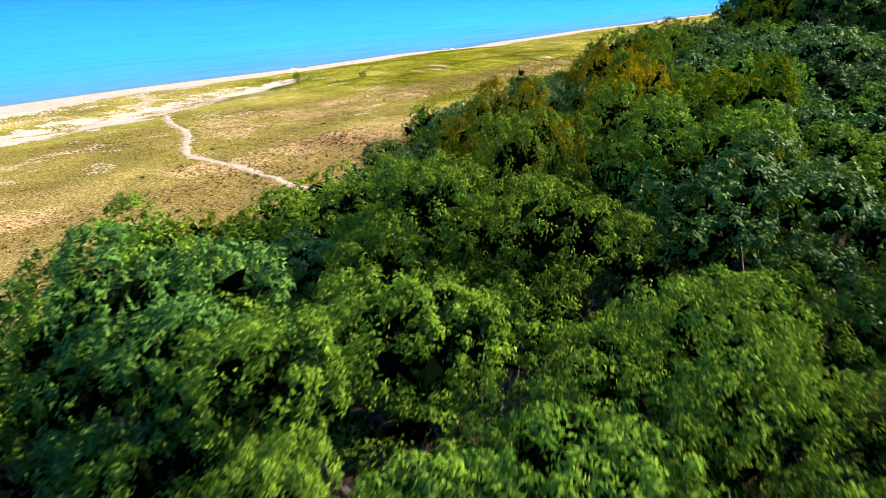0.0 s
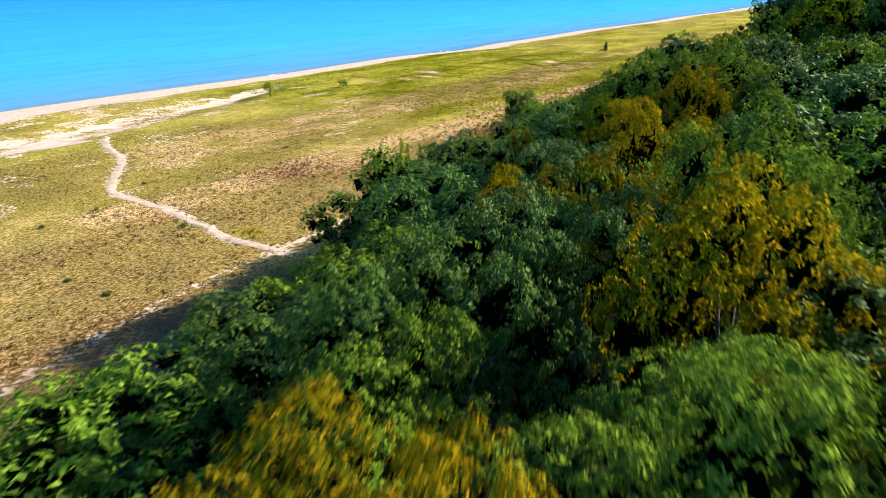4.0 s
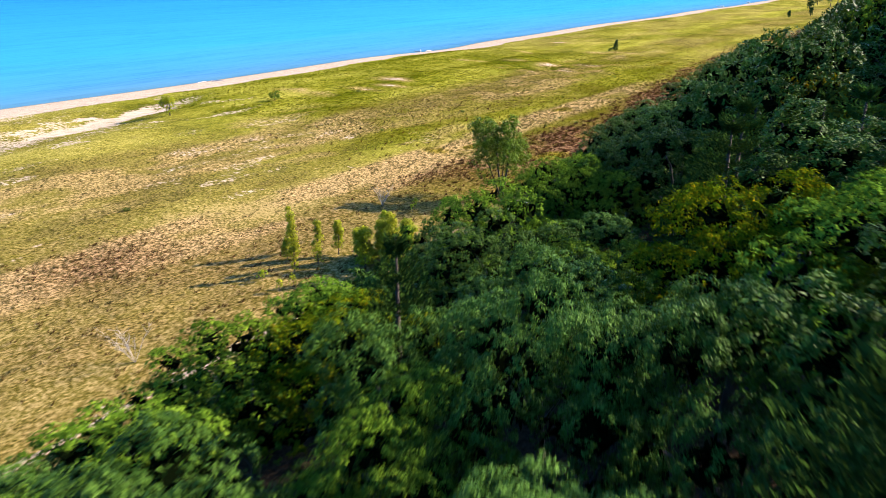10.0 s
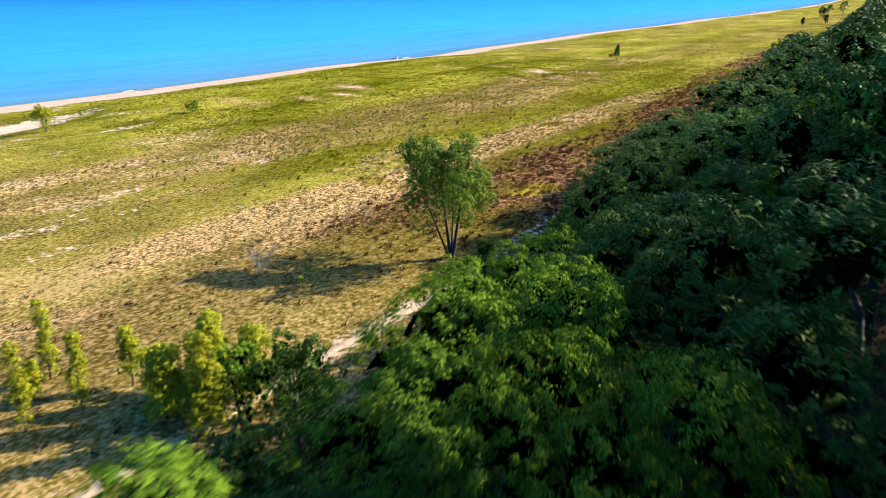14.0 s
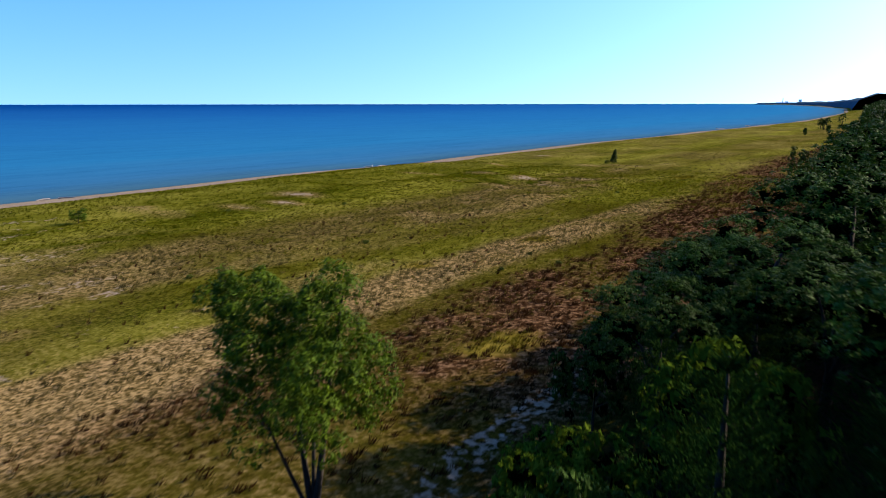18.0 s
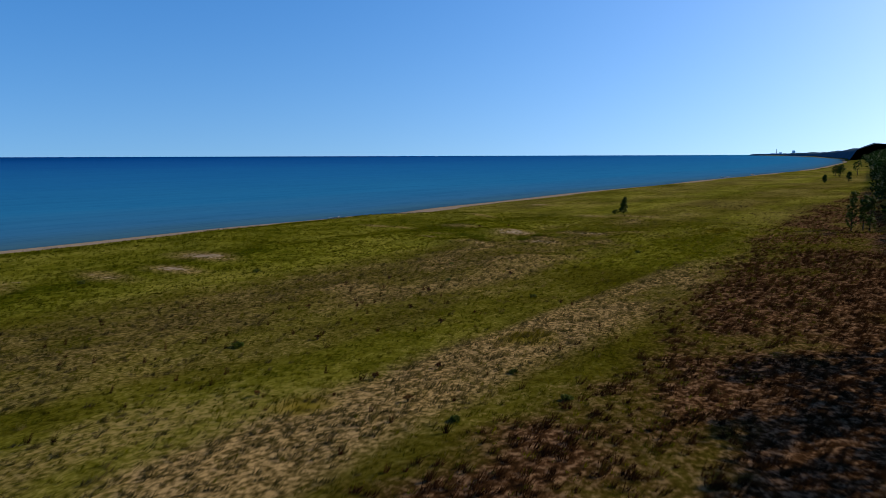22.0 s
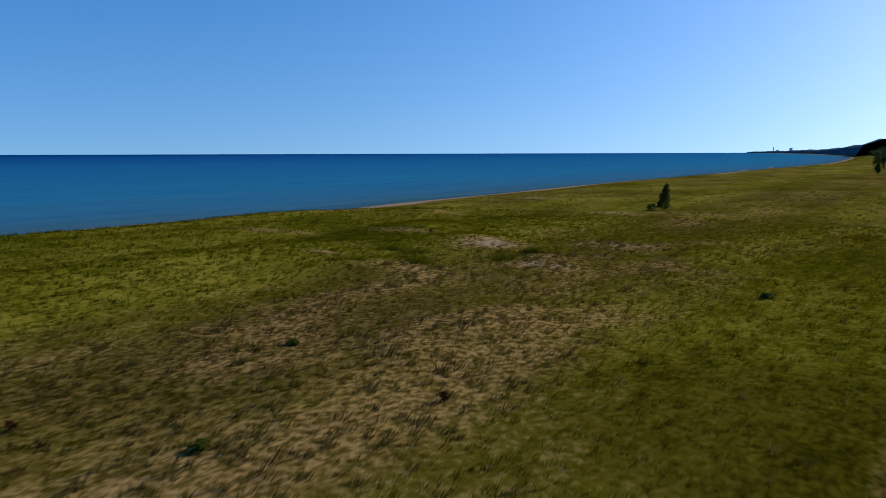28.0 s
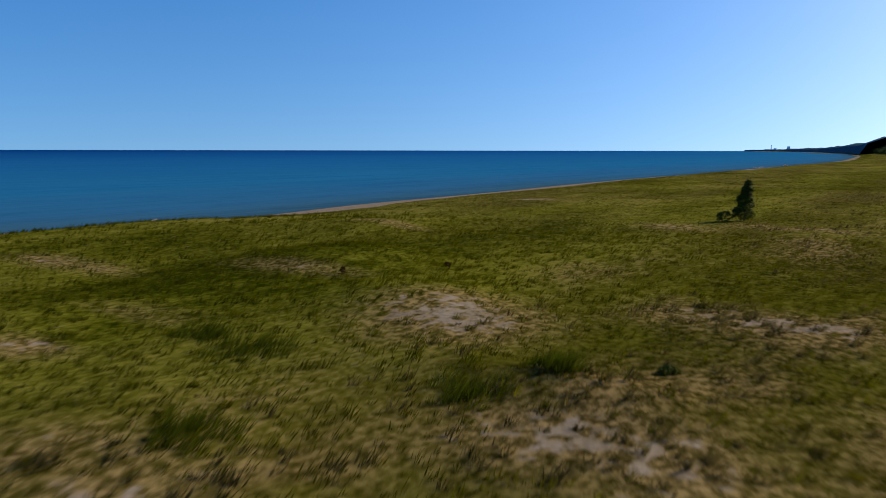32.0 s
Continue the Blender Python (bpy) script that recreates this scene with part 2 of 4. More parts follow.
def ground_material():
    """Sand, meadow turf, and forest litter with painted edge shade, by the zone values stored on the sheet."""
    m, n, l, b = material("dune_ground", 1.0, 0.0)

    def zone(name):
        a = n.new("ShaderNodeAttribute")
        a.attribute_name = name
        return a.outputs["Fac"]
    fine, mid = noise_tex(n, l, 5.0, 5), noise_tex(n, l, 0.9, 5, (1, 0.6, 1))
    big = noise_tex(n, l, 0.09, 4, (1, 0.45, 1))
    tuft = noise_tex(n, l, 2.1, 3, (1, 0.8, 1))
    sand = ramp(n, [(0.30, (0.114, 0.087, 0.058)), (0.5, (0.181, 0.142, 0.099)), (0.7, (0.248, 0.201, 0.148))])
    l.new(mixed(n, l, 0.5, fine, mid), sand.inputs[0])
    speck = noise_tex(n, l, 4.2, 4, (1, 0.75, 1), 0.65)
    turf = ramp(n, [(0.41, (0.020, 0.020, 0.001)), (0.48, (0.051, 0.045, 0.004)), (0.54, (0.074, 0.069, 0.008)), (0.60, (0.165, 0.126, 0.040))])
    l.new(mixed(n, l, 0.45, mixed(n, l, 0.35, speck, mid), big), turf.inputs[0])
    green = ramp(n, [(0.41, (0.026, 0.034, 0.001)), (0.49, (0.090, 0.092, 0.007)), (0.58, (0.170, 0.160, 0.022))])
    l.new(mixed(n, l, 0.4, mixed(n, l, 0.4, speck, mid), big), green.inputs[0])
    rust = ramp(n, [(0.40, (0.014, 0.007, 0.003)), (0.5, (0.050, 0.024, 0.010)), (0.60, (0.190, 0.112, 0.060))])
    l.new(mixed(n, l, 0.45, speck, tuft), rust.inputs[0])
    tan = ramp(n, [(0.38, (0.034, 0.025, 0.006)), (0.47, (0.112, 0.078, 0.027)), (0.59, (0.315, 0.214, 0.092))])
    l.new(mixed(n, l, 0.22, speck, tuft), tan.inputs[0])
    gold = ramp(n, [(0.3, (0.110, 0.088, 0.008)), (0.7, (0.230, 0.172, 0.030))])
    l.new(mid, gold.inputs[0])
    litter_shade = ramp(n, [(0.3, (0.008, 0.006, 0.004)), (0.7, (0.030, 0.021, 0.012))])
    l.new(fine, litter_shade.inputs[0])
    c = turf.outputs[0]
    for name, r in (("green", green), ("tan", tan), ("rust", rust), ("gold", gold)):
        c = mixed(n, l, zone(name), c, r.outputs[0])
    c = mixed(n, l, 1.0, c, (0.75, 0.75, 0.75), "MULTIPLY")
    edge = calc(n, l, "ADD", zone("sand"), calc(n, l, "MULTIPLY", calc(n, l, "SUBTRACT", tuft, 0.5), 1.5))
    cover = n.new("ShaderNodeMapRange")
    cover.inputs["From Min"].default_value, cover.inputs["From Max"].default_value = 0.42, 0.62
    l.new(edge, cover.inputs["Value"])
    c = mixed(n, l, cover.outputs[0], c, sand.outputs[0])
    c = mixed(n, l, zone("litter_shade"), c, litter_shade.outputs[0])
    c = mixed(n, l, zone("wet"), c, (0.10, 0.070, 0.042))
    l.new(c, b.inputs["Base Color"])
    bp = n.new("ShaderNodeBump")
    bp.inputs["Strength"].default_value, bp.inputs["Distance"].default_value = 0.7, 0.06
    l.new(mixed(n, l, 0.5, tuft, fine), bp.inputs["Height"])
    l.new(bp.outputs[0], b.inputs["Normal"])
    return m


def water_material():
    m, n, l, b = material("lake_water", 0.25, 0.0)
    a = n.new("ShaderNodeAttribute")
    a.attribute_name = "offshore"
    r = ramp(n, [(0.0, (0.030, 0.075, 0.100)), (0.008, (0.020, 0.092, 0.172)), (0.03, (0.011, 0.101, 0.205)), (0.1, (0.008, 0.086, 0.202)), (0.3, (0.005, 0.062, 0.182)), (1.0, (0.0004, 0.030, 0.128))])
    streak = noise_tex(n, l, 0.012, 4, (3.0, 0.5, 1))
    l.new(calc(n, l, "MULTIPLY", a.outputs["Fac"], calc(n, l, "ADD", 0.6, calc(n, l, "MULTIPLY", streak, 0.8))), r.inputs[0])
    # Light and dark of the ripples' reflections, painted into the base colour.
    rip_light = ramp(n, [(0.38, (0.76, 0.84, 0.89)), (0.5, (1.0, 1.0, 1.0)), (0.64, (1.16, 1.10, 1.06))])
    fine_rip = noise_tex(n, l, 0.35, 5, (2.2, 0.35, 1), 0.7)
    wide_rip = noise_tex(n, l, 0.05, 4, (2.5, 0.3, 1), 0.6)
    l.new(mixed(n, l, 0.45, fine_rip, wide_rip), rip_light.inputs[0])
    l.new(mixed(n, l, 1.0, r.outputs[0], rip_light.outputs[0], "MULTIPLY"), b.inputs["Base Color"])
    bp = n.new("ShaderNodeBump")
    bp.inputs["Strength"].default_value, bp.inputs["Distance"].default_value = 0.9, 0.5
    l.new(mixed(n, l, 0.25, noise_tex(n, l, 0.22, 3, (1.6, 0.35, 1)), noise_tex(n, l, 1.4, 3, (1.5, 0.5, 1))), bp.inputs["Height"])
    gloss = n.new("ShaderNodeBsdfGlossy")
    gloss.inputs["Roughness"].default_value, gloss.inputs["Color"].default_value = 0.22, (0.12, 0.55, 1.0, 1)
    l.new(bp.outputs[0], gloss.inputs["Normal"])
    mx = n.new("ShaderNodeMixShader")
    mx.inputs[0].default_value = 0.028
    l.new(b.outputs[0], mx.inputs[1])
    l.new(gloss.outputs[0], mx.inputs[2])
    l.new(mx.outputs[0], n["Material Output"].inputs[0])
    return m


# ---- the lie of the land ----
def shore_line(y):
    return np.interp(y, [-6500, 0, 180, 800, 950, 1370, 2000, 3000, 4000, 4300, 4500, 6500], [-196, -194, -197, -197, -207, -246, -340, -580, -900, -1130, -1060, -1060])


def shore_x(y):
    return shore_line(y) + 6.5 * np.exp(-((y - 270) / 24) ** 2) + 1.5 * np.sin(y / 23.0) * (y < 900)


def wood_x(y):
    """The meadow's edge along the wood."""
    return np.interp(y, [-6500, -50, 20, 36, 52, 57, 63, 68, 80, 95, 107, 116, 122, 142, 152, 165, 180, 200, 225, 260, 300, 400, 480, 700, 1000, 1370, 2000, 3000, 4000, 6500],
                     [-40, -40, -46, -48, -48.5, -52, -57, -60, -63, -64.5, -63.5, -64, -65.5, -69, -69, -67.5, -68.5, -71, -74.5, -80.5, -86, -99, -108, -132, -168, -214, -308, -552, -878, -2500])


def canopy_z(x, y):
    # Extra tree height, mostly out of view, added to shade the wood's edge.
    ridge = np.interp(x - wood_x(y), [26, 30, 36], [0, 4, 9]) * np.interp(y, [102, 114, 122, 150, 165], [0, 0.7, 1, 1, 0])
    ridge = ridge + np.interp(x - wood_x(y), [17, 24, 32], [0, 3, 6]) * np.interp(y, [138, 152, 200, 225], [0, 1, 1, 0])
    return ridge + np.interp(x - wood_x(y), [0, 4, 9, 13, 20, 26, 32, 42, 80], [2.4, 5.4, 10.5, 14, 18.2, 20.5, 22.8, 23.8, 25]) + np.interp(y, [60, 80, 95], [0.6, 0, -1.2]) + np.interp(y, [60, 66, 74, 82, 92, 102, 107, 117, 124, 138, 165], [0, 2, 2, 0.5, 3.4, 3.4, 1.0, 1.0, 3, 3.4, 0]) * np.interp(x - wood_x(y), [0, 5, 14], [1, 0.9, 0])


FOOTPATH = [(-136, 87), (-131, 83.5), (-127, 82), (-121, 80.5), (-116, 78), (-109, 72.5), (-104, 69), (-101, 68), (-97, 68.4), (-86, 68), (-75, 66.3), (-67, 67.5)]
TRACK = [(-58, 20), (-63, 37), (-66, 50), (-68.5, 67), (-70.4, 97), (-71.3, 113), (-71.3, 125), (-72.8, 140), (-73.4, 150)]
WASH = [(-139, 30), (-142, 60), (-143, 80), (-147, 97), (-154, 122), (-161, 143)]
GOLDEN = [(-93.5, 140, 2.6, 1.6), (-74.8, 69, 1.7, 1.2), (-94, 178.3, 1.6, 2.6), (-90.7, 145, 1.2, 1.6), (-96.5, 160.8, 1.3, 1.6), (-79, 147, 1.5, 3), (-103, 250, 1.5, 4)]


def ground_z(x, y):
    s, r = x - shore_x(y), x - wood_x(y)
    z = np.interp(s, [-4000, -400, -60, -10, 0, 5, 15, 21, 32, 42, 60, 75, 4000], [-40, -20, -7, -4.0, -3.45, -2.9, -1.8, -1.3, -0.2, -0.1, 0.0, 0, 0])
    dune = smooth(16, 32, s) * (1 - smooth(-6, 4, r))
    far = 1 - smooth(700, 1500, y)
    z = z + dune * far * (0.9 * (fbm(x / 17, y / 30, 3) - 0.5) * (0.35 + smooth(-110, -140, x)) + 0.5 * (fbm(x / 4.5, y / 6, 11) - 0.5))
    z = z - 1.0 * np.exp(-(near_line(x, y, WASH) / 7) ** 2) * far
    for hx, hy, rx, ry, h in ((-120.2, 225.9, 3.4, 1.2, 0.5), (-129, 231.5, 5, 3, 0.5), (-127, 216, 6, 4, 0.45), (-139, 238, 7, 5, 0.7), (-146, 196, 9, 6, 0.6), (-152, 250, 8, 6, 0.6), (-113, 207, 7, 5, 0.3)):
        z = z + h * np.exp(-((x - hx) / rx) ** 2 - ((y - hy) / ry) ** 2)
    z = z + np.interp(r, [-4, 0, 10, 25, 45, 70, 200, 600], [0, 0.15, 2.3, 6, 9, 11, 14, 18]) * np.interp(y, [1500, 2600], [1, 0])
    return z - 0.12 * np.exp(-(near_line(x, y, FOOTPATH) / 1.1) ** 2) - 0.1 * np.exp(-(near_line(x, y, TRACK) / 1.2) ** 2)


def zones(x, y):
    """How far each kind of ground prevails at a place in plan."""
    s, r = x - shore_x(y), x - wood_x(y)
    wob = 5 * (fbm(x / 22, y / 40, 21) - 0.5)
    xw = x + wob
    rag = fbm(x / 3.2, y / 5, 33) - 0.5
    wash = smooth(1.15, 0.8, (near_line(x, y, WASH) + 11 * rag) / (np.interp(y, [30, 80, 105, 125, 150], [7.0, 7.5, 5.0, 3.2, 1.2]) + wob * 0.4))
    wash = wash * (0.45 + 0.7 * smooth(0.36, 0.58, fbm(x / 2.5, y / 5, 47)))
    foot = 0.6 * smooth(1.5, 0.6, near_line(x, y, FOOTPATH) + 0.8 * (vnoise(x / 1.3, y / 1.3, 5) - 0.5))
    track = 0.5 * smooth(1.2, 0.5, near_line(x, y, TRACK) + 0.9 * (vnoise(x / 1.7, y / 1.7, 6) - 0.5)) * (y < 200)
    beach = smooth(1.0, 0.86, (s + 5 * (fbm(x / 5, y / 9, 31) - 0.5)) / np.interp(y, [70, 105, 139, 210, 600, 1000, 1400], [37, 28, 24, 20.5, 20.5, 9, 6])) * smooth(-40, 0, s + 40)
    blown = smooth(0.54, 0.70, fbm(x / 3.2, y / 7, 41))
    fore = smooth(-126, -140, xw) * (s > 18)
    mid = smooth(-94, -97, x + 0.3 * wob) * (1 - fore)
    reach = 2.5 * smooth(178, 192, y)
    second = smooth(-125, -121, x + 0.6 * wob) * smooth(-106.5 + reach, -110.5 + reach, x + 0.6 * wob) * smooth(-1.4, 0.6, 0.09 * (219 - y) + 6 * rag) * smooth(60, 90, y) * (0.5 + 0.5 * np.maximum(smooth(165, 140, y), smooth(170, 184, y)))
    sand = np.maximum.reduce([wash, foot, track, beach, 0.55 * blown * fore * (0.25 + 0.75 * smooth(190, 130, y)), (0.33 + 0.12 * smooth(165, 140, y)) * smooth(0.55, 0.70, fbm(x / 2.6, y / 7, 43)) * mid * smooth(165, 140, y)])
    sand = np.maximum(sand, 0.36 * smooth(-136, -142, xw) * smooth(150, 120, y) * smooth(0.44, 0.56, fbm(x / 4, y / 7, 45)) * (s > 18))
    blow = 0 * x
    for hx, hy, rx, ry in ((-118.4, 222.3, 3.8, 2.4), (-119.6, 222.8, 2.4, 1.7), (-117.2, 222.0, 2.4, 1.7), (-126.2, 230.4, 2.8, 3.2), (-127.5, 242.6, 2.0, 2.8), (-117.8, 235.3, 3.6, 2.0), (-120.0, 256.6, 2.6, 5.0), (-139, 234.3, 3.6, 1.0), (-151.5, 229.6, 4.5, 1.1), (-136.2, 224.7, 2.4, 0.8),
                           (-146.7, 251.7, 3, 1.4), (-153, 285, 4, 1.8), (-142.5, 188, 4.5, 1.8), (-137, 181, 3.5, 1.4), (-148.5, 166, 6, 2), (-123, 267, 5.0, 1.6), (-139.9, 175, 4, 1.4), (-134.7, 219.8, 1.6, 0.8), (-124.5, 216, 2.6, 1.6), (-129.1, 263.6, 2.8, 2.4)):
        spot = np.exp(-((x - hx) / rx) ** 2 - ((y - hy) / ry) ** 2)
        sand, blow = np.maximum(sand, (0.43 + 1.3 * rag) * spot), np.maximum(blow, (1.1 + 1.6 * rag) * np.sqrt(spot))
    green = np.maximum(0.95 * smooth(-125, -129, x + 0.5 * wob) * smooth(-146, -140, x + 0.5 * wob), 0.75 * fore)
    green = np.maximum(green, (0.32 - 0.2 * smooth(145, 165, y) + 0.42 * smooth(0.42, 0.60, fbm(x / 8, y / 20, 51))) * mid * (0.3 + 0.7 * smooth(90, 135, y)) * (0.6 + 0.4 * smooth(165, 140, y)))
    green = np.maximum(green, (0.8 - 0.3 * smooth(235, 290, y)) * smooth(205, 236, y + 30 * rag) * (0.35 + 0.65 * smooth(-108, -120, x)) * smooth(-80, -90, x) * (0.7 + rag))
    green = np.maximum(green, 0.45 * smooth(-104, -100.5, xw) * smooth(-95.5, -97.5, x + 0.3 * wob) * smooth(120, 150, y) * smooth(205, 185, y))
    green = green * (1 - 0.75 * second) * (0.8 + 0.2 * smooth(105, 150, y))
    green = green * (1 - 0.55 * smooth(-110, -105, x) * smooth(176, 186, y) * smooth(214, 200, y))
    green = np.maximum(green, 0.7 * smooth(200, 214, y + 14 * rag) * smooth(-114, -108, x + wob) * smooth(-84, -92, x))
    band = smooth(-97, -95.5, x + 0.3 * wob) * smooth(0, -3, xw - np.interp(y, [128, 152, 175, 205], [-85, -86.3, -88.2, -89]))
    tan = band * (0.25 + 0.75 * smooth(0.38, 0.52, fbm(x / 4, y / 9, 61))) * (1 - 0.7 * smooth(195, 225, y))
    tan = np.maximum(tan, second * (0.26 + 0.5 * smooth(0.38, 0.56, fbm(x / 4, y / 8, 67))))
    tan = np.maximum(tan, 0.5 * smooth(0.54, 0.68, fbm(x / 5, y / 14, 63)) * mid * (0.3 + 0.7 * smooth(170, 145, y)))
    tan = np.maximum(tan, 0.28 * smooth(150, 110, y) * (mid + fore))
    tan = np.maximum(tan, 0.38 * smooth(-98, -95, x) * smooth(-1, -4, r) * smooth(135, 112, y))
    rust = smooth(0, 4, x + 0.4 * wob + 5 * rag - np.interp(y, [128, 150, 175, 195, 230, 300], [-91, -89.6, -87.5, -92, -96, -103])) * (1 - smooth(-3, 2, r)) * (0.25 + 0.75 * smooth(122, 142, y + 20 * (vnoise(x / 9, y / 9, 8) - 0.5))) * (0.45 + 0.55 * smooth(0.38, 0.52, fbm(x / 5, y / 8, 65)))
    rust = np.maximum(rust, 0.75 * np.exp(-((x + 91) / 6) ** 2 - ((y - 90) / 7) ** 2))
    rust = np.maximum(rust, 0.9 * np.exp(-((x + 62) / 8) ** 2 - ((y - 44) / 18) ** 2))
    tan = np.maximum(tan, 0.2 * smooth(225, 300, y) * (0.5 + smooth(0.4, 0.6, fbm(x / 9, y / 26, 69))) * smooth(-1, -4, r) * (s > 20))
    tan = np.maximum(tan, np.clip(blow - 0.25, 0, 0.85))
    gold = 0 * x
    for hx, hy, rx, ry in GOLDEN:
        gold = np.maximum(gold, smooth(1.2, 0.6, np.hypot((x - hx) / rx, (y - hy) / ry) + rag))
    litter_shade = smooth(-1.5, 3, r + 2 * (vnoise(x / 3, y / 3, 9) - 0.5))
    # Dark litter spread past the trees, also painting the wood's shade there.
    litter_shade = np.maximum(litter_shade, np.clip(0.85 + 1.6 * rag, 0, 0.9) * smooth(1.25, 0.8, np.hypot((x + 57) / 8, (y - 52) / 19) + 0.8 * rag))
    wet = 0.8 * smooth(3.0, 0.5, s) * (s > -30)
    return dict(sand=sand, green=green, tan=tan, rust=rust * (1 - litter_shade), gold=gold, litter_shade=litter_shade, wet=wet)


def spread(a, b, first, growth):
    out, step = [a], first
    while out[-1] < b:
        out.append(out[-1] + step)
        step *= growth
    return out


gx = np.array(sorted([-220 - v for v in spread(6, 6300, 8, 1.35)]) + list(np.arange(-220, -62, 1.05)) + list(np.arange(-62, 32, 3.0)) + [34 + v for v in spread(0, 6400, 8, 1.4)])
gy = np.array(sorted([28 - v for v in spread(3, 6300, 4, 1.35)]) + list(np.arange(28, 300, 1.05)) + list(np.arange(300, 520, 2.2)) + [522 + v for v in spread(0, 6000, 4, 1.06)])
GX, GY = np.meshgrid(gx, gy)
GX = GX + (shore_line(GY) + 196) * np.clip((6500 - np.abs(GX)) / 6000, 0, 1)
NX, NY = len(gx), len(gy)
gv = np.column_stack([GX.ravel(), GY.ravel(), ground_z(GX, GY).ravel()])
ii = (np.arange(NY - 1)[:, None] * NX + np.arange(NX - 1)[None, :]).ravel()
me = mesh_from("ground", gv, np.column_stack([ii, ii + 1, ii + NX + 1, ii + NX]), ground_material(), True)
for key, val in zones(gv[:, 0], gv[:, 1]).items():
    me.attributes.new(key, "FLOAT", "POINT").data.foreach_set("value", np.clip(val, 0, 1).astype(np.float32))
tagged(new("ground", me), "sandy dune meadow with a pale beach and footpath", "ground", kind="structure")


def path_material():
    """Trodden beige sand with scuffs."""
    m, n, l, b = material("trodden_sand", 1.0, 0.0)
    r = ramp(n, [(0.32, (0.095, 0.073, 0.047)), (0.5, (0.155, 0.120, 0.081)), (0.68, (0.205, 0.164, 0.116))])
    l.new(mixed(n, l, 0.5, noise_tex(n, l, 3.0, 5), noise_tex(n, l, 0.7, 4)), r.inputs[0])
    l.new(r.outputs[0], b.inputs["Base Color"])
    bp = n.new("ShaderNodeBump")
    bp.inputs["Strength"].default_value, bp.inputs["Distance"].default_value = 0.7, 0.08
    l.new(noise_tex(n, l, 2.2, 4), bp.inputs["Height"])
    l.new(bp.outputs[0], b.inputs["Normal"])
    return m


TRODDEN = path_material()


def sand_path(line, width, label, seed):
    """A trodden strip along a line in plan, with uneven edges."""
    g = np.random.default_rng(seed)
    pts = np.array(line, float)
    run = np.concatenate([[0], np.cumsum(np.hypot(*np.diff(pts, axis=0).T))])
    u = np.arange(0, run[-1], 0.45)
    kern = np.ones(9) / 9
    x, y = (np.convolve(np.pad(np.interp(u, run, pts[:, k]), 4, mode="edge"), kern, "valid") for k in (0, 1))
    dx, dy = np.gradient(x), np.gradient(y)
    L = np.hypot(dx, dy)
    nx, ny = -dy / L, dx / L
    rows, cols = [], (-1.0, -0.55, 0.0, 0.55, 1.0)
    taper = np.minimum(1, np.minimum(u, run[-1] - u) / 2.5 + 0.15)
    half = [width / 2 * taper * (0.75 + 0.5 * vnoise(u / 2.1, u * 0 + side, seed) + 0.16 * (g.random(len(u)) - 0.5)) for side in (0, 1)]
    for c in cols:
        off = c * (half[0] if c < 0 else half[1])
        px, py = x + nx * off, y + ny * off
        z = np.max([ground_z(px + ax, py + ay) for ax in (-0.5, 0, 0.5) for ay in (-0.5, 0, 0.5)], axis=0)
        rows.append(np.column_stack([px, py, z + (0.05 if abs(c) < 0.9 else -0.04)]))
    n, k = len(u), len(cols)
    v = np.stack(rows, 1).reshape(-1, 3)
    ii = (np.arange(n - 1)[:, None] * k + np.arange(k - 1)[None, :]).ravel()
    tagged(new("path", mesh_from("path", v, np.column_stack([ii, ii + k, ii + k + 1, ii + 1]), TRODDEN, True)), label, "path", kind="structure")


sand_path(FOOTPATH, 1.3, "trodden sandy footpath winding through the dune meadow", 81)
sand_path(TRACK[3:7], 0.6, "narrow sandy track along the foot of the wood", 82)

wx = np.array([-6500, -5000, -3500, -2500, -1800, -1300, -900, -650, -480, -400, -340, -300, -270, -250, -235, -222, -212, -204, -196, -188, -180])
wy = np.array([-6500, -3000, -1000, -300] + list(np.arange(-100, 900, 25)) + [1000, 1150, 1300, 1500, 1700, 2000, 2300, 2600, 3000, 3400, 3800, 4200, 4600, 5200, 6500])
WX, WY = np.meshgrid(wx, wy)
WX = WX + (shore_x(WY) + 196) * np.clip((WX + 6500) / 6000, 0, 1)
wv = np.column_stack([WX.ravel(), WY.ravel(), np.full(WX.size, LAKE)])
ii = (np.arange(len(wy) - 1)[:, None] * len(wx) + np.arange(len(wx) - 1)[None, :]).ravel()
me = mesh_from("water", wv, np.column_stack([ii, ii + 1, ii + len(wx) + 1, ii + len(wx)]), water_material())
off = np.clip((shore_x(wv[:, 1]) - wv[:, 0]) / 2500, 0, 1)
me.attributes.new("offshore", "FLOAT", "POINT").data.foreach_set("value", off.astype(np.float32))
tagged(new("water", me), "calm blue lake with fine ripples", "lake", kind="structure")


# ---- trees ----
def leaves(base, axis, normal, length, width):
    """Bent four-cornered leaves: base points, directions, face normals, sizes."""
    side = np.cross(axis, normal)
    side /= np.linalg.norm(side, axis=1)[:, None] + 1e-9
    n = np.cross(side, axis)
    L, W = length[:, None], width[:, None]
    v = np.stack([base + n * L * 0.06 - side * W / 2, base + n * L * 0.06 + side * W / 2, base + axis * L], 1).reshape(-1, 3)
    return v, np.arange(len(base) * 3).reshape(-1, 3)


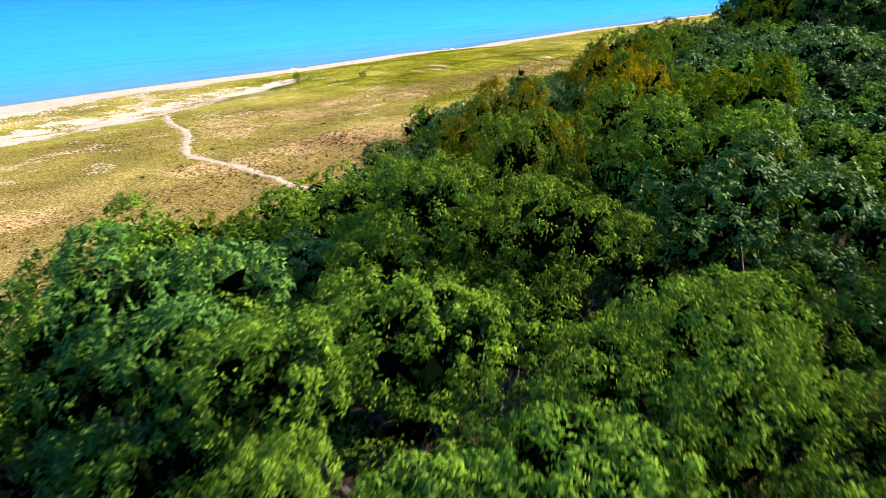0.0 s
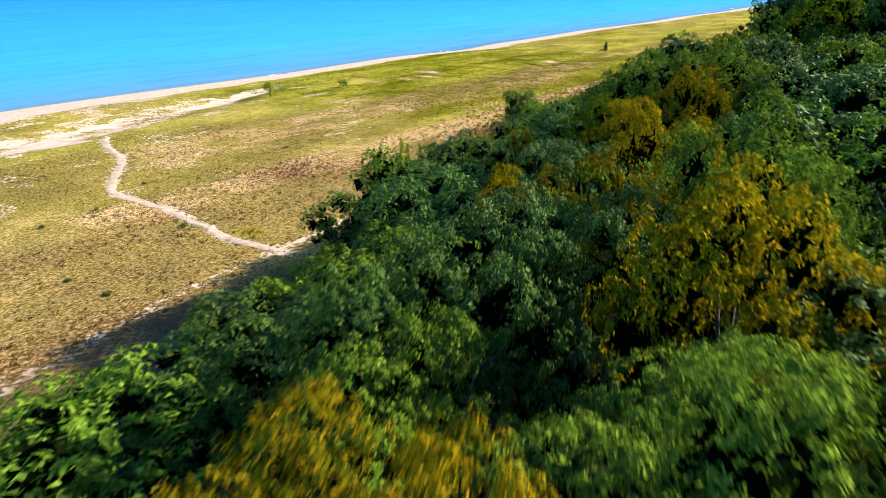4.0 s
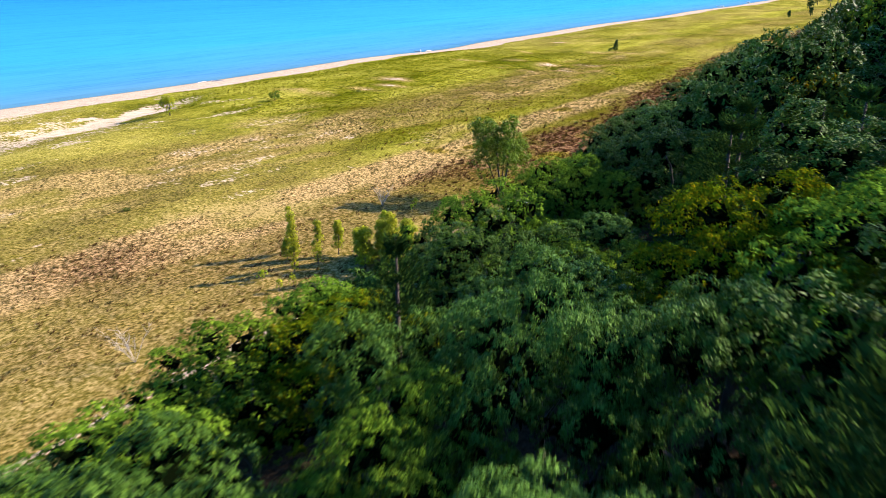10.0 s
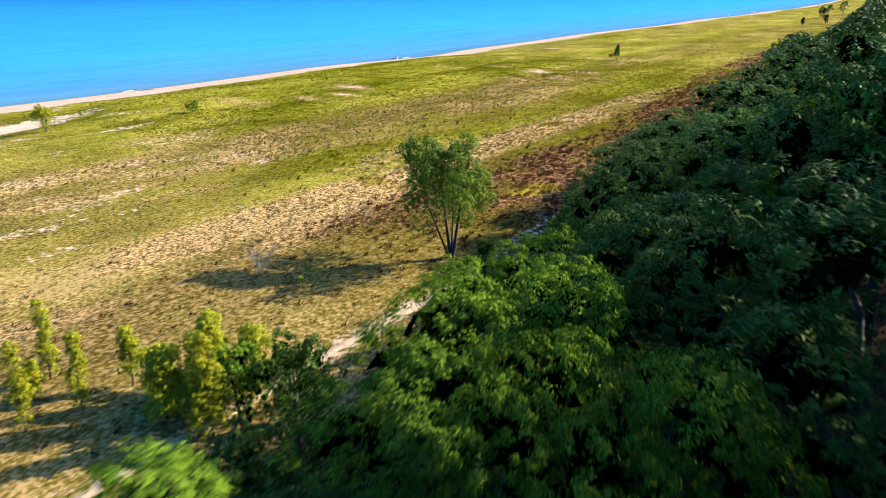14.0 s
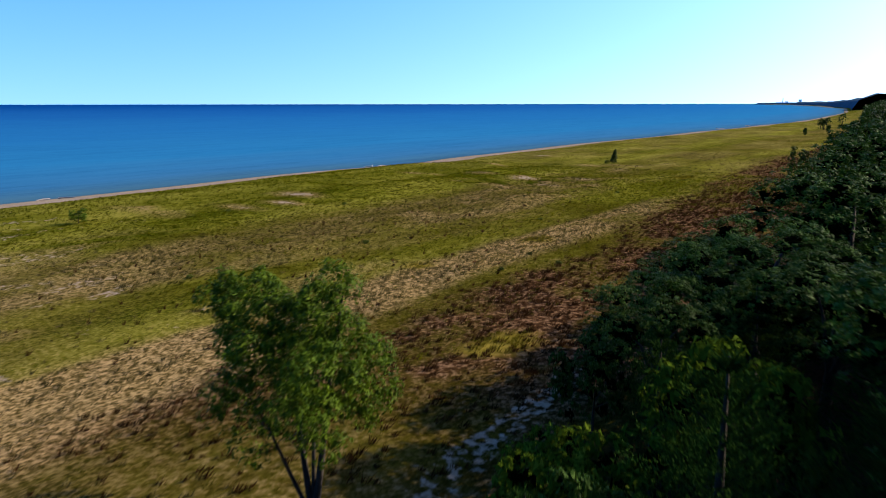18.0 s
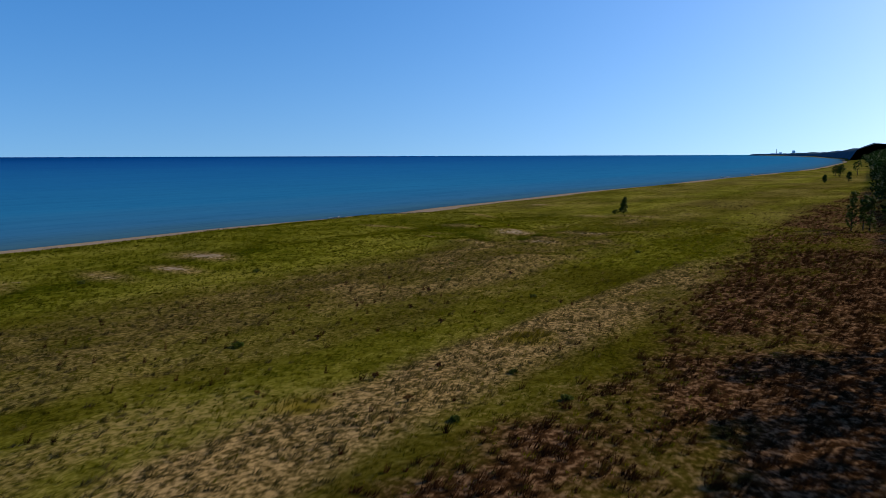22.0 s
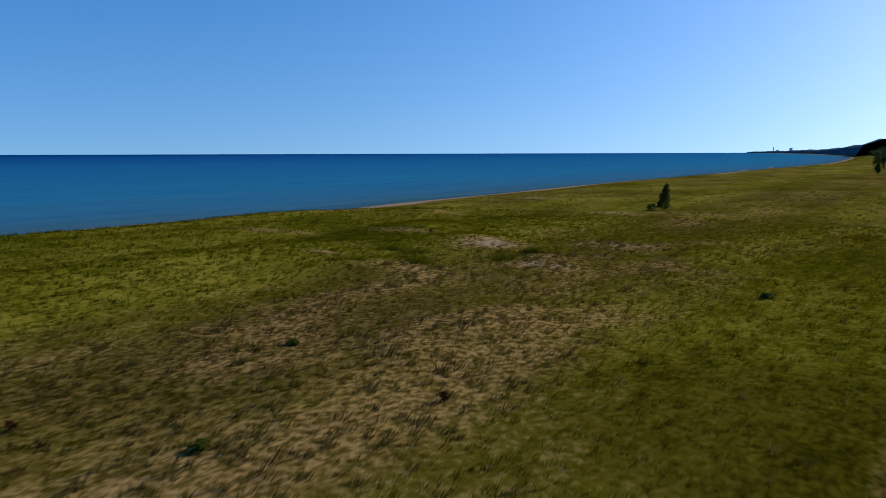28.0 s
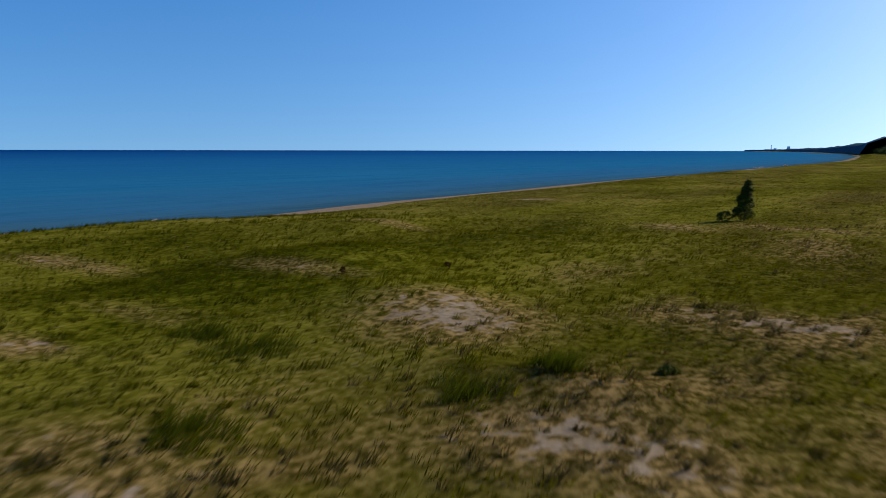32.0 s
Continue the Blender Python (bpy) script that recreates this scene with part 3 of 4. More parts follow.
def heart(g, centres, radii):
    """Near-black ragged sheets that close the lobes of a crown with painted shade."""
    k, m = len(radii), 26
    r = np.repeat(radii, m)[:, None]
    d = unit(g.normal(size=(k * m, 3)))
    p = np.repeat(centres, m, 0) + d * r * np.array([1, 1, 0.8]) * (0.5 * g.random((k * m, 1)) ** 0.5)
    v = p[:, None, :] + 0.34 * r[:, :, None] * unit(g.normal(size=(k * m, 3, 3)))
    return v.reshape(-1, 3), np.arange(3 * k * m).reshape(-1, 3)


def leaf_mesh(name, v, f, tone, mats):
    """A mesh of leaves with a random value for each spray."""
    me = mesh_from(name, v, f, mats)
    me.attributes.new("spray", "FLOAT", "POINT").data.foreach_set("value", np.concatenate([tone, np.zeros(len(v) - len(tone))]).astype(np.float32))
    return me


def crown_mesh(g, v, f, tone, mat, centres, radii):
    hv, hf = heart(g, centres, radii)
    me = leaf_mesh("crown", np.concatenate([v, hv]), np.concatenate([f, hf + len(v)]), tone, [mat, CROWN_SHADE])
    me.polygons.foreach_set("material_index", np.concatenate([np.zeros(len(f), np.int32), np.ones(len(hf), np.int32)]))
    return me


def unit(v):
    return v / (np.linalg.norm(v, axis=-1, keepdims=True) + 1e-9)


def crown(g, centres, radii, count, leaf, flat=0.8, droop=0.25, hollow=0.86, per=24, puff=0.34):
    """Leaves in domed sprays over lobes: centres and radii of the lobes, number of leaves, leaf length, leaves and radius of a spray.
    Returns vertices, faces and a random value for each spray."""
    centres, radii = np.asarray(centres, float), np.asarray(radii, float)
    k = max(count // per, 6)
    weight = radii ** 1.8 * (0.5 + (centres[:, 2] - centres[:, 2].min()) / (np.ptp(centres[:, 2]) + 0.01))
    pick = g.choice(len(radii), k * 4, p=weight / weight.sum())
    d = unit(g.normal(size=(k * 4, 3)) + np.array([0, 0, 0.55]))
    p = centres[pick] + d * radii[pick][:, None] * np.array([1, 1, flat])
    gap = np.linalg.norm((p[:, None, :] - centres[None]) / np.array([1, 1, flat]), axis=2) / radii[None]
    gap[np.arange(k * 4), pick] = 2.0
    keep = np.argsort(gap.min(1) < 0.86, kind="stable")[:k]
    pick, d = pick[keep], d[keep]
    rad = radii[pick] * (hollow + (1.1 - hollow) * g.random(k))
    p = centres[pick] + d * rad[:, None] * np.array([1, 1, flat])
    out = unit(d + np.array([0, 0, 0.3]) + 0.25 * g.normal(size=(k, 3)))
    size = puff * (0.6 + 0.8 * g.random(k))
    tone = np.repeat(g.random(k), per)
    p, out, size = np.repeat(p, per, 0), np.repeat(out, per, 0), np.repeat(size, per)
    m = k * per
    e = unit(out + 0.62 * g.normal(size=(m, 3)))
    base = p + e * (size * (0.55 + 0.5 * g.random(m)))[:, None]
    axis = unit(np.cross(e, g.normal(size=(m, 3))) * 0.8 + 0.45 * e - np.array([0, 0, droop]))
    nrm = unit(e + np.array([0, 0, 0.2]) + 0.3 * g.normal(size=(m, 3)))
    L = leaf * (0.7 + 0.6 * g.random(m))
    v, f = leaves(base - axis * L[:, None] * 0.4, axis, nrm, L, L * (0.33 + 0.2 * g.random(m)))
    return v, f, np.repeat(tone, 3)


def oak_lobes(g, height, radius, low, n):
    c, r = [], []
    mid, half = height * (0.5 + low / 2), height * (1 - low) / 2
    for k in range(n):
        u, a = (k + 0.5) / n, k * 2.399963 + g.normal() * 0.3
        zz = -0.75 + 1.75 * u
        ring = math.sqrt(max(0.04, 1 - min(zz, 1.0) ** 2 * 0.9))
        rr = radius * (0.24 + 0.17 * g.random())
        q = (0.55 + 0.42 * g.random()) * radius * ring
        c.append((q * math.cos(a), q * math.sin(a), min(mid + half * zz * 0.82 + g.normal() * 0.06 * height * 0.5, height - rr * 0.75)))
        r.append(rr)
    return np.array(c), np.array(r)


def tree(name, label, category, seed, height, radius, low, lobes, count, leaf, mat, flat=0.8, group="", per=24, puff=0.34):
    """A broad tree at the origin: trunk, limbs into the crown, and the crown."""
    g = np.random.default_rng(seed)
    root = tagged(new(name), label, category, group)
    c, r = oak_lobes(g, height, radius, low, lobes)
    up = unit(g.normal(size=(lobes, 3, 3)) + np.array([0, 0, 0.6]) + 0.6 * unit(c - np.array([0, 0, height * 0.5]))[:, None, :])
    knob = (c[:, None, :] + up * (r * 0.8)[:, None, None] * np.array([1, 1, flat])).reshape(-1, 3)
    size = np.repeat(r, 3) * (0.34 + 0.26 * g.random(lobes * 3))
    v, f, tone = crown(g, np.concatenate([c, knob]), np.concatenate([r * 0.92, size]), count, leaf, flat, per=per, puff=puff)
    tr = 0.016 * height + 0.04
    bend = g.normal(size=2) * 0.03 * height
    top = height * (0.55 + 0.3 * low)
    tv, tf = tube([(0, 0, -0.4), (0, 0, 0.1), (bend[0] * 0.4, bend[1] * 0.4, top * 0.45), (bend[0], bend[1], top)], [tr * 1.5, tr * 1.2, tr * 0.85, tr * 0.4])
    part("trunk", mesh_from("trunk", tv, tf, BARK, True), root)
    for k in g.choice(lobes, min(3, lobes), replace=False):
        e = Vector(c[k])
        h0 = top * (0.45 + 0.4 * g.random())
        st = Vector((bend[0] * 0.7, bend[1] * 0.7, h0)) if h0 > top * 0.5 else Vector((bend[0] * 0.4, bend[1] * 0.4, h0))
        lv, lf = tube([st, st.lerp(e, 0.5) + Vector((0, 0, 0.08 * height)), e], [tr * 0.5, tr * 0.3, tr * 0.08], 5)
        part("limb", mesh_from("limb", lv, lf, BARK, True), root)
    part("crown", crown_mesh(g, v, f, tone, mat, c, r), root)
    return root


def recolour(root, mat, label, category=""):
    """The same shape of tree with other leaves."""
    other = copy_thing(root, Matrix.Identity(4))
    for ch in other.children:
        if ch.name.startswith(("crown", "tier")):
            ch.data = ch.data.copy()
            ch.data.materials[0] = mat
    return tagged(other, label, category)


def pine(seed, height, radius, count, leaf, label):
    g = np.random.default_rng(seed)
    root = tagged(new("pine_tree"), label, "tree", "trees of the dune wood")
    tr = 0.014 * height + 0.03
    tv, tf = tube([(0, 0, -0.4), (0, 0, height * 0.5), (0, 0, height * 0.97)], [tr * 1.3, tr * 0.8, tr * 0.12])
    part("trunk", mesh_from("trunk", tv, tf, BARK, True), root)
    tiers, P, A = 12, [], []
    for t in range(tiers):
        u = t / (tiers - 1)
        z, R = height * (0.2 + 0.74 * u), radius * (1 - u) ** 0.75 + 0.35
        nb, per = 8, max(4, int(count / tiers / 8 * (1.4 - 0.8 * u)))
        a0 = g.random() * 6
        for b in range(nb):
            a = a0 + b * 2 * math.pi / nb + g.normal() * 0.15
            reach = R * (0.7 + 0.5 * g.random())
            d = np.array([math.cos(a), math.sin(a), 0.15 + 0.3 * u])
            q = reach * (0.04 + 0.96 * g.random(per) ** 0.75)
            side = np.array([-d[1], d[0], 0])
            P.append(np.array([0, 0, z]) + d * q[:, None] + side * (g.normal(size=per) * 0.14 * R)[:, None] + np.array([0, 0, 1]) * (g.normal(size=per) * 0.12)[:, None])
            A.append(unit(d + side * (0.8 * g.normal(size=per))[:, None] + np.array([0, 0, 0.6]) + 0.4 * g.normal(size=(per, 3))))
    P, A = np.concatenate(P), np.concatenate(A)
    L = leaf * (0.7 + 0.6 * g.random(len(P)))
    v, f = leaves(P, A, unit(np.array([0, 0, 0.6]) + 0.7 * g.normal(size=P.shape)), L, L * 0.35)
    part("crown", mesh_from("crown", v, f, NEEDLE), root)
    return root


WOOD = "trees of the dune wood"
fine_oaks, near_oaks, mid_oaks, far_oaks = [], [], [], []
for lst, cnt, leaf, per, puff, seeds in ((fine_oaks, 46000, 0.118, 46, 0.31, (1, 2, 3, 14)), (near_oaks, 18500, 0.19, 26, 0.36, (4, 5, 6)), (mid_oaks, 5600, 0.31, 11, 0.40, (11, 12, 13)), (far_oaks, 1900, 0.58, 7, 0.5, (7, 8, 9, 10))):
    for sdn in seeds:
        lst.append(tree("oak_tree", "tall green oak with a dense lobed crown in the dune wood", "tree", sdn, 18.0, 4.5, 0.46, 17 + sdn % 5, cnt, leaf, LEAF_GREEN, group=WOOD, per=per, puff=puff))


def kinds(lst):
    out = {"green": lst}
    out["deep"] = [recolour(o, LEAF_DEEP, "dark blue-green oak with glossy leaves in the dune wood") for o in lst]
    out["gold"] = [recolour(o, LEAF_GOLD, "oak turning gold and orange in the dune wood") for o in lst]
    for o in out["gold"]:
        o.name = "autumn_oak"
    out["olive"] = [recolour(o, LEAF_OLIVE, "green oak turning olive and gold in the dune wood") for o in lst]
    out["lime"] = [recolour(o, LEAF_LIME, "yellow-green broadleaf tree at the wood's edge") for o in lst]
    for o in out["lime"]:
        o.name = "aspen_tree"
    return out


OAKS = {"fine": kinds(fine_oaks), "near": kinds(near_oaks), "mid": kinds(mid_oaks), "far": kinds(far_oaks)}
PINES = [pine(31, 12, 3.4, 3300, 0.34, "dark green pine with flat tiers of needles"), pine(32, 12, 3.0, 3300, 0.34, "dark green pine with flat tiers of needles")]
FINE_PINES = [pine(33, 12, 3.4, 13000, 0.17, "dark green pine with flat tiers of needles"), pine(34, 12, 3.0, 13000, 0.17, "dark green pine with flat tiers of needles")]
SHRUBS = [tree("shrub", "rounded green shrub at the foot of the dune wood", "shrub", 40 + k, 4.0, 2.2, 0.05, 14, 3200, 0.24, (LEAF_GREEN, LEAF_DEEP, LEAF_DEEP)[k], group="shrubs along the wood", per=20, puff=0.3) for k in range(3)]

# crowns that stand out or add shade: x, y, height of the top, width
GOLD_AT = [(-14.8, 24.4, 23.7, 0.62), (-18.9, 42.0, 23.4, 0.62), (-25.8, 45.8, 20.4, 0.52), (-25.6, 56.2, 21.4, 0.6), (-25.0, 61.8, 22.2, 0.55), (-14.2, 35.6, 23.4, 0.6), (-26.2, 70.8, 21.5, 0.7),
           (-35.0, 60.6, 18.5, 0.24), (-41.3, 111.4, 18.1, 0.5)]
OLIVE_AT = [(-8.6, 30.4, 24.2, 0.85), (-28.6, 60.2, 20.8, 0.6), (-37.6, 83.3, 18.0, 0.75), (-33.0, 84.5, 19.0, 0.7)]
GREEN_AT = [(-22.3, 45.6, 20.6, 0.5), (-28.6, 65.8, 22.4, 0.75), (-24.4, 66.4, 23.4, 0.8), (-11.2, 27.0, 23.4, 0.95), (-7.6, 24.9, 23.5, 0.8), (-12.1, 20.9, 23.4, 0.66), (-13.6, 17.0, 22.4, 0.62), (-15.7, 40.6, 24.0, 0.6), (-53.6, 80.4, 11.4, 0.62),
            (-57.4, 76.7, 9.2, 0.6), (-51.0, 89.4, 14.0, 0.66), (-51.8, 98.2, 13.7, 0.72), (-49.0, 97.2, 13.6, 0.6), (-55.0, 105.3, 11.9, 0.6), (-54.8, 62.5, 9.6, 0.6), (-49.7, 63.6, 14.1, 0.62)]
START_GREEN_AT = [(-9.2, 14.4, 23.2, 0.9), (-2.6, 11.4, 22.8, 0.85), (-17.2, 9.6, 21.6, 0.7), (-6.0, 4.8, 21.6, 0.55), (-19.6, 29.6, 20.9, 0.7), (-13.2, 31.6, 21.6, 0.66), (-41.3, 71.0, 15.6, 0.62)]
# The first three are added as shade casters over the wood's edge.
EDGE_DEEP_AT = [(-47.4, 116.2, 17.4, 0.8), (-44.4, 111.6, 19.8, 0.8), (-49.6, 121.8, 16.4, 0.8), (-13.2, 8.2, 22.4, 0.8), (-68.6, 155.0, 6.4, 0.55), (-63.6, 154.4, 10.6, 0.8), (-63.4, 161.0, 11.0, 0.8), (-63.6, 169.0, 11.8, 0.85), (-64.0, 178.0, 12.0, 0.85), (-65.0, 187.0, 12.4, 0.9), (-66.6, 196.0, 12.0, 0.9)]
# Some of these get deep leaves to paint shade; (-41.5, 107) also casts it.
DEEP_AT = [(-31.9, 60.4, 17.4, 0.6), (-36.8, 58.0, 15.0, 0.5), (-40.4, 56.4, 12.6, 0.5), (-36.0, 75.0, 18.0, 0.66), (-42.5, 73.6, 16.4, 0.6), (-27.2, 53.8, 19.4, 0.66), (-46.4, 91.6, 12.8, 0.66), (-41.5, 107.0, 20.5, 0.8), (-46.0, 101.2, 8.2, 0.8), (-43.6, 104.4, 9.0, 0.8), (-41.4, 100.6, 9.6, 0.8), (-25.6, 49.6, 20.8, 0.75), (-50.6, 65.4, 13.0, 0.6), (-17.4, 56.2, 22.2, 0.9), (-19.4, 37.8, 22.6, 0.72), (-20.4, 33.4, 22.4, 0.75), (-31.9, 46.4, 18.4, 0.8), (-30.2, 54.6, 18.8, 0.55), (-43.6, 57.6, 10.6, 0.5), (-41.0, 52.6, 11.0, 0.6), (-48.0, 85.4, 14.4, 0.7),
           (-39.0, 74.4, 17.4, 0.6), (-50.3, 104.2, 13.8, 0.7), (-46.3, 102.0, 15.4, 0.75), (-54.0, 112.7, 13.3, 0.7), (-54.7, 126.4, 12.4, 0.75), (-61.4, 150.8, 11.0, 0.7), (-67.4, 148.4, 7.6, 0.8), (-67.2, 140.6, 7.2, 0.6), (-65.6, 136.6, 7.6, 0.6), (-63.8, 143.4, 9.2, 0.75), (-4.0, 21.0, 23.0, 0.9)]
PINE_AT = [(-32.4, 69.9, 21.2, 1.1), (-45.0, 75.7, 17.5, 0.9), (-40.9, 92.0, 18.6, 1.2), (-41.5, 95.8, 18.8, 1.1), (-57.7, 98.3, 10.6, 0.8), (-57.8, 106.8, 11.0, 0.7), (-59.5, 118.1, 10.0, 0.8), (-53.7, 108.3, 12.2, 0.9),
           (-64.5, 133.7, 7.3, 0.6), (-37.0, 97.5, 19.6, 1.1), (-39.1, 100.5, 18.8, 1.0), (-60.5, 126.5, 9.4, 0.8), (-62.8, 122.2, 7.4, 0.7), (-57.0, 122.6, 11.0, 0.8), (-57.5, 134.0, 10.5, 0.9)]
FLIGHT = [(0, 0), (-28.7, 54), (-42.5, 82), (-56.6, 111.5), (-66, 130), (-80, 153), (-95, 181)]
CLEARINGS = [(-68, 121, 4.5), (-17.2, 20.8, 4.2), (-39.3, 63.2, 3.6)]
placed = []


def canopy_tree(x, y, kind, g, top=None, wide=None):
    r = float(x - wood_x(y))
    z0 = float(ground_z(np.array([x]), np.array([y]))[0])
    line = float(near_line(np.array([x]), np.array([y]), FLIGHT)[0])
    turn = g.random() * 360
    if top is None:
        h = max(3.0, (float(canopy_z(x, y)) - z0)) * (0.74 + 0.14 * g.random() + 0.16 * float(vnoise(np.array([x / 11]), np.array([y / 11]), 71)[0]))
        if line < 6:
            h = min(h, float(np.interp(y, [0, 54, 82, 105, 118, 130], [22.6, 20.0, 15.2, 10.6, 9.2, 8.0])) - z0)
    else:
        h = max(2.5, top - z0)
    w0 = 0.62 + 0.45 * min(h, 13) / 13
    if kind == "pine":
        src, w = (FINE_PINES if line < 8 and y > 60 else PINES)[g.integers(2)], wide or 0.9 + 0.3 * g.random()
        m = pose(x, y, z0 - 0.1, 0, 0, turn) @ Matrix.Diagonal((w, w, h / 12, 1))
    elif r < 6.0 and top is None:
        src, w = SHRUBS[g.integers(3)], 0.75 + 0.45 * g.random()
        m = pose(x, y, z0 - 0.1, 0, 0, turn) @ Matrix.Diagonal((w, w, min(h, 7.5) / 4.0, 1))
    else:
        level = "fine" if line < (6 if y < 18 else 4.0) and -2 < y < 118 else "near" if line < 11 and y > -6 else "mid" if line < 26 and y > -2 else "far"
        pool = OAKS[level][kind]
        src, w = pool[g.integers(len(pool))], wide or w0 * (0.72 + 0.25 * g.random())
        m = pose(x, y, z0 - 0.1, 0, 0, turn) @ Matrix.Diagonal((w, w, h / 18, 1))
    copy_thing(src, m)


gt = np.random.default_rng(77)
for kd, spots in (("gold", GOLD_AT), ("olive", OLIVE_AT), ("green", GREEN_AT), ("green", START_GREEN_AT), ("deep", DEEP_AT), ("deep", EDGE_DEEP_AT), ("pine", PINE_AT)):
    for x, y, top, wide in spots:
        placed.append((x, y, 3.6 + 3.2 * wide))
        canopy_tree(x, y, kd, gt, top, wide)
marked = len(placed)
for _ in range(9000):
    y = gt.uniform(-14, 222)
    x = gt.uniform(float(wood_x(y)) + 1.5, 14 - 0.1 * y)
    r = x - float(wood_x(y))
    gap = 3.0 if r < 6 else 4.2 if r < 14 else 5.3
    if all(math.hypot(x - a, y - b) > c for a, b, c in CLEARINGS) and all((x - a) ** 2 + (y - b) ** 2 > (gap if k >= marked else min(w, gap) * 0.78) ** 2 for k, (a, b, w) in enumerate(placed)):
        q = gt.random()
        placed.append((x, y, gap))
        # Deep leaves grow commoner past y 35, standing in for shade in the wood.
        canopy_tree(x, y, "deep" if q < float(np.interp(y, [35, 55], [0.22, 0.5])) else "pine" if q < 0.8 and y > 92 and r > 4 else "olive" if q > 0.96 else "lime" if q > 0.93 and r < 11 and y > 60 else "green", gt)
EDGE_AT = ((-69.9, 105.2, 3.8), (-67.6, 106.8, 4.2), (-64.6, 113.6, 3.8), (-64.8, 118.0, 2.6), (-65.4, 122.0, 2.8), (-66.2, 126.5, 3.0), (-67.4, 132.0, 3.2), (-69.2, 139.0, 3.8), (-71.0, 144.5, 3.2))
for k, (x, y, h) in enumerate(EDGE_AT):
    copy_thing(SHRUBS[k % 3], pose(x, y, float(ground_z(np.array([x]), np.array([y]))[0]) - 0.1, 0, 0, 67.0 * k) @ Matrix.Diagonal((0.72, 0.72, h / 4.0, 1)))
for src in [o for lv in OAKS.values() for ls in lv.values() for o in ls] + PINES + FINE_PINES + SHRUBS:
    for o in (*src.children_recursive, src):
        bpy.data.objects.remove(o)


def far_wood(name, y0, y1, depth, gap, cards, leaf, seed, label):
    """Crowns of the wood further along the shore, as one growth."""
    g = np.random.default_rng(seed)
    n = int((y1 - y0) * depth / gap ** 2)
    y = g.uniform(y0, y1, n)
    r = depth * g.random(n) ** 1.15
    x = wood_x(y) + 1 + r
    top = np.maximum(canopy_z(x, y), np.interp(y, [500, 900], [3, 9])) * (0.85 + 0.2 * g.random(n)) * np.interp(y, [550, 1000, 1700], [1, 0.62, 0.8])
    rad = np.interp(r, [0, 15], [0.42, 0.72]) * gap * (0.8 + 0.4 * g.random(n))
    d = unit(g.normal(size=(n, cards, 3)) + np.array([0, 0, 0.5]))
    lump = 1 + 0.25 * np.sin(3 * np.arctan2(d[..., 1], d[..., 0]) + g.random((n, 1)) * 6) * (1 - d[..., 2] ** 2)
    q = np.stack([x, y, top - rad * 0.95], 1)[:, None, :] + d * (rad[:, None] * lump * (0.72 + 0.36 * g.random((n, cards))))[..., None]
    q, d = q.reshape(-1, 3), d.reshape(-1, 3)
    L = leaf * (0.6 + 0.8 * g.random(len(q)))
    v, f = leaves(q, unit(d + 0.8 * g.normal(size=q.shape)), unit(np.array([0, 0, 0.7]) + 0.6 * d + 0.5 * g.normal(size=q.shape)), L, L * 0.6)
    tagged(new(name, mesh_from(name, v, f, LEAF_DEEP)), label, "woodland", kind="stuff")


far_wood("far_wood", 216, 600, 75, 6.5, 90, 0.95, 5, "green wood on the dune along the shore")
far_wood("distant_wood", 600, 1700, 110, 10.0, 46, 2.2, 6, "dark distant wood on the dune ridge")

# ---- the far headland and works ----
# Bluish distance haze is put into the wood's base colour.
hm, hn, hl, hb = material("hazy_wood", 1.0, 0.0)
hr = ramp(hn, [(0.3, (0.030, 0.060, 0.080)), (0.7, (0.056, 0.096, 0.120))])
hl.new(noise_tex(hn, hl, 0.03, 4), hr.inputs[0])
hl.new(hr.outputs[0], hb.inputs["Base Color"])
hy = np.array(list(np.arange(1600, 4300, 14.0)))
hx0 = np.interp(hy, [1600, 2000, 3000, 4000, 4300], [-270, -328, -566, -888, -1120])
crest = 12 + 10 * fbm(hy / 160, hy * 0 + 0.3, 91) + 4 * fbm(hy / 30, hy * 0 + 0.7, 92) + np.interp(hy, [1600, 2000, 3000, 4000, 4300], [9, 5, -6, -11, -16])
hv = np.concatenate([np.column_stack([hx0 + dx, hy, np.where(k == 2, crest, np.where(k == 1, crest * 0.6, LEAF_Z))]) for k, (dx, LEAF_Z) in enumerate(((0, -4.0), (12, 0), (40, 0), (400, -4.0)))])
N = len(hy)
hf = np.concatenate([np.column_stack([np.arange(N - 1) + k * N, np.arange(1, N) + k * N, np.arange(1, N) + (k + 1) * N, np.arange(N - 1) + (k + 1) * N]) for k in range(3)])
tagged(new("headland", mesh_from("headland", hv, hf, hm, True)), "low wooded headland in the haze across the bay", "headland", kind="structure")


def box_mesh(name, sx, sy, sz, mat, bevel=0.0):
    bm = bmesh.new()
    bmesh.ops.create_cube(bm, size=1, matrix=Matrix.Translation((0, 0, sz / 2)) @ Matrix.Diagonal((sx, sy, sz, 1)))
    if bevel:
        bmesh.ops.bevel(bm, geom=bm.edges[:], offset=bevel, segments=1, affect="EDGES")
    me = bpy.data.meshes.new(name)
    bm.to_mesh(me)
    bm.free()
    me.materials.append(mat)
    return me


# Pale blue base colour: concrete with the distance haze painted in.
cm, cn, cl, cb = material("hazy_concrete", 0.95, 0.1)
cr = ramp(cn, [(0.3, (0.55, 0.66, 0.76)), (0.7, (0.62, 0.72, 0.80))])
cl.new(noise_tex(cn, cl, 0.05, 3), cr.inputs[0])
cl.new(cr.outputs[0], cb.inputs["Base Color"])
works = tagged(new("power_station"), "grey power station with a tall chimney on the far headland", "power station")
works.matrix_basis = pose(-955, 4210, -2.0)
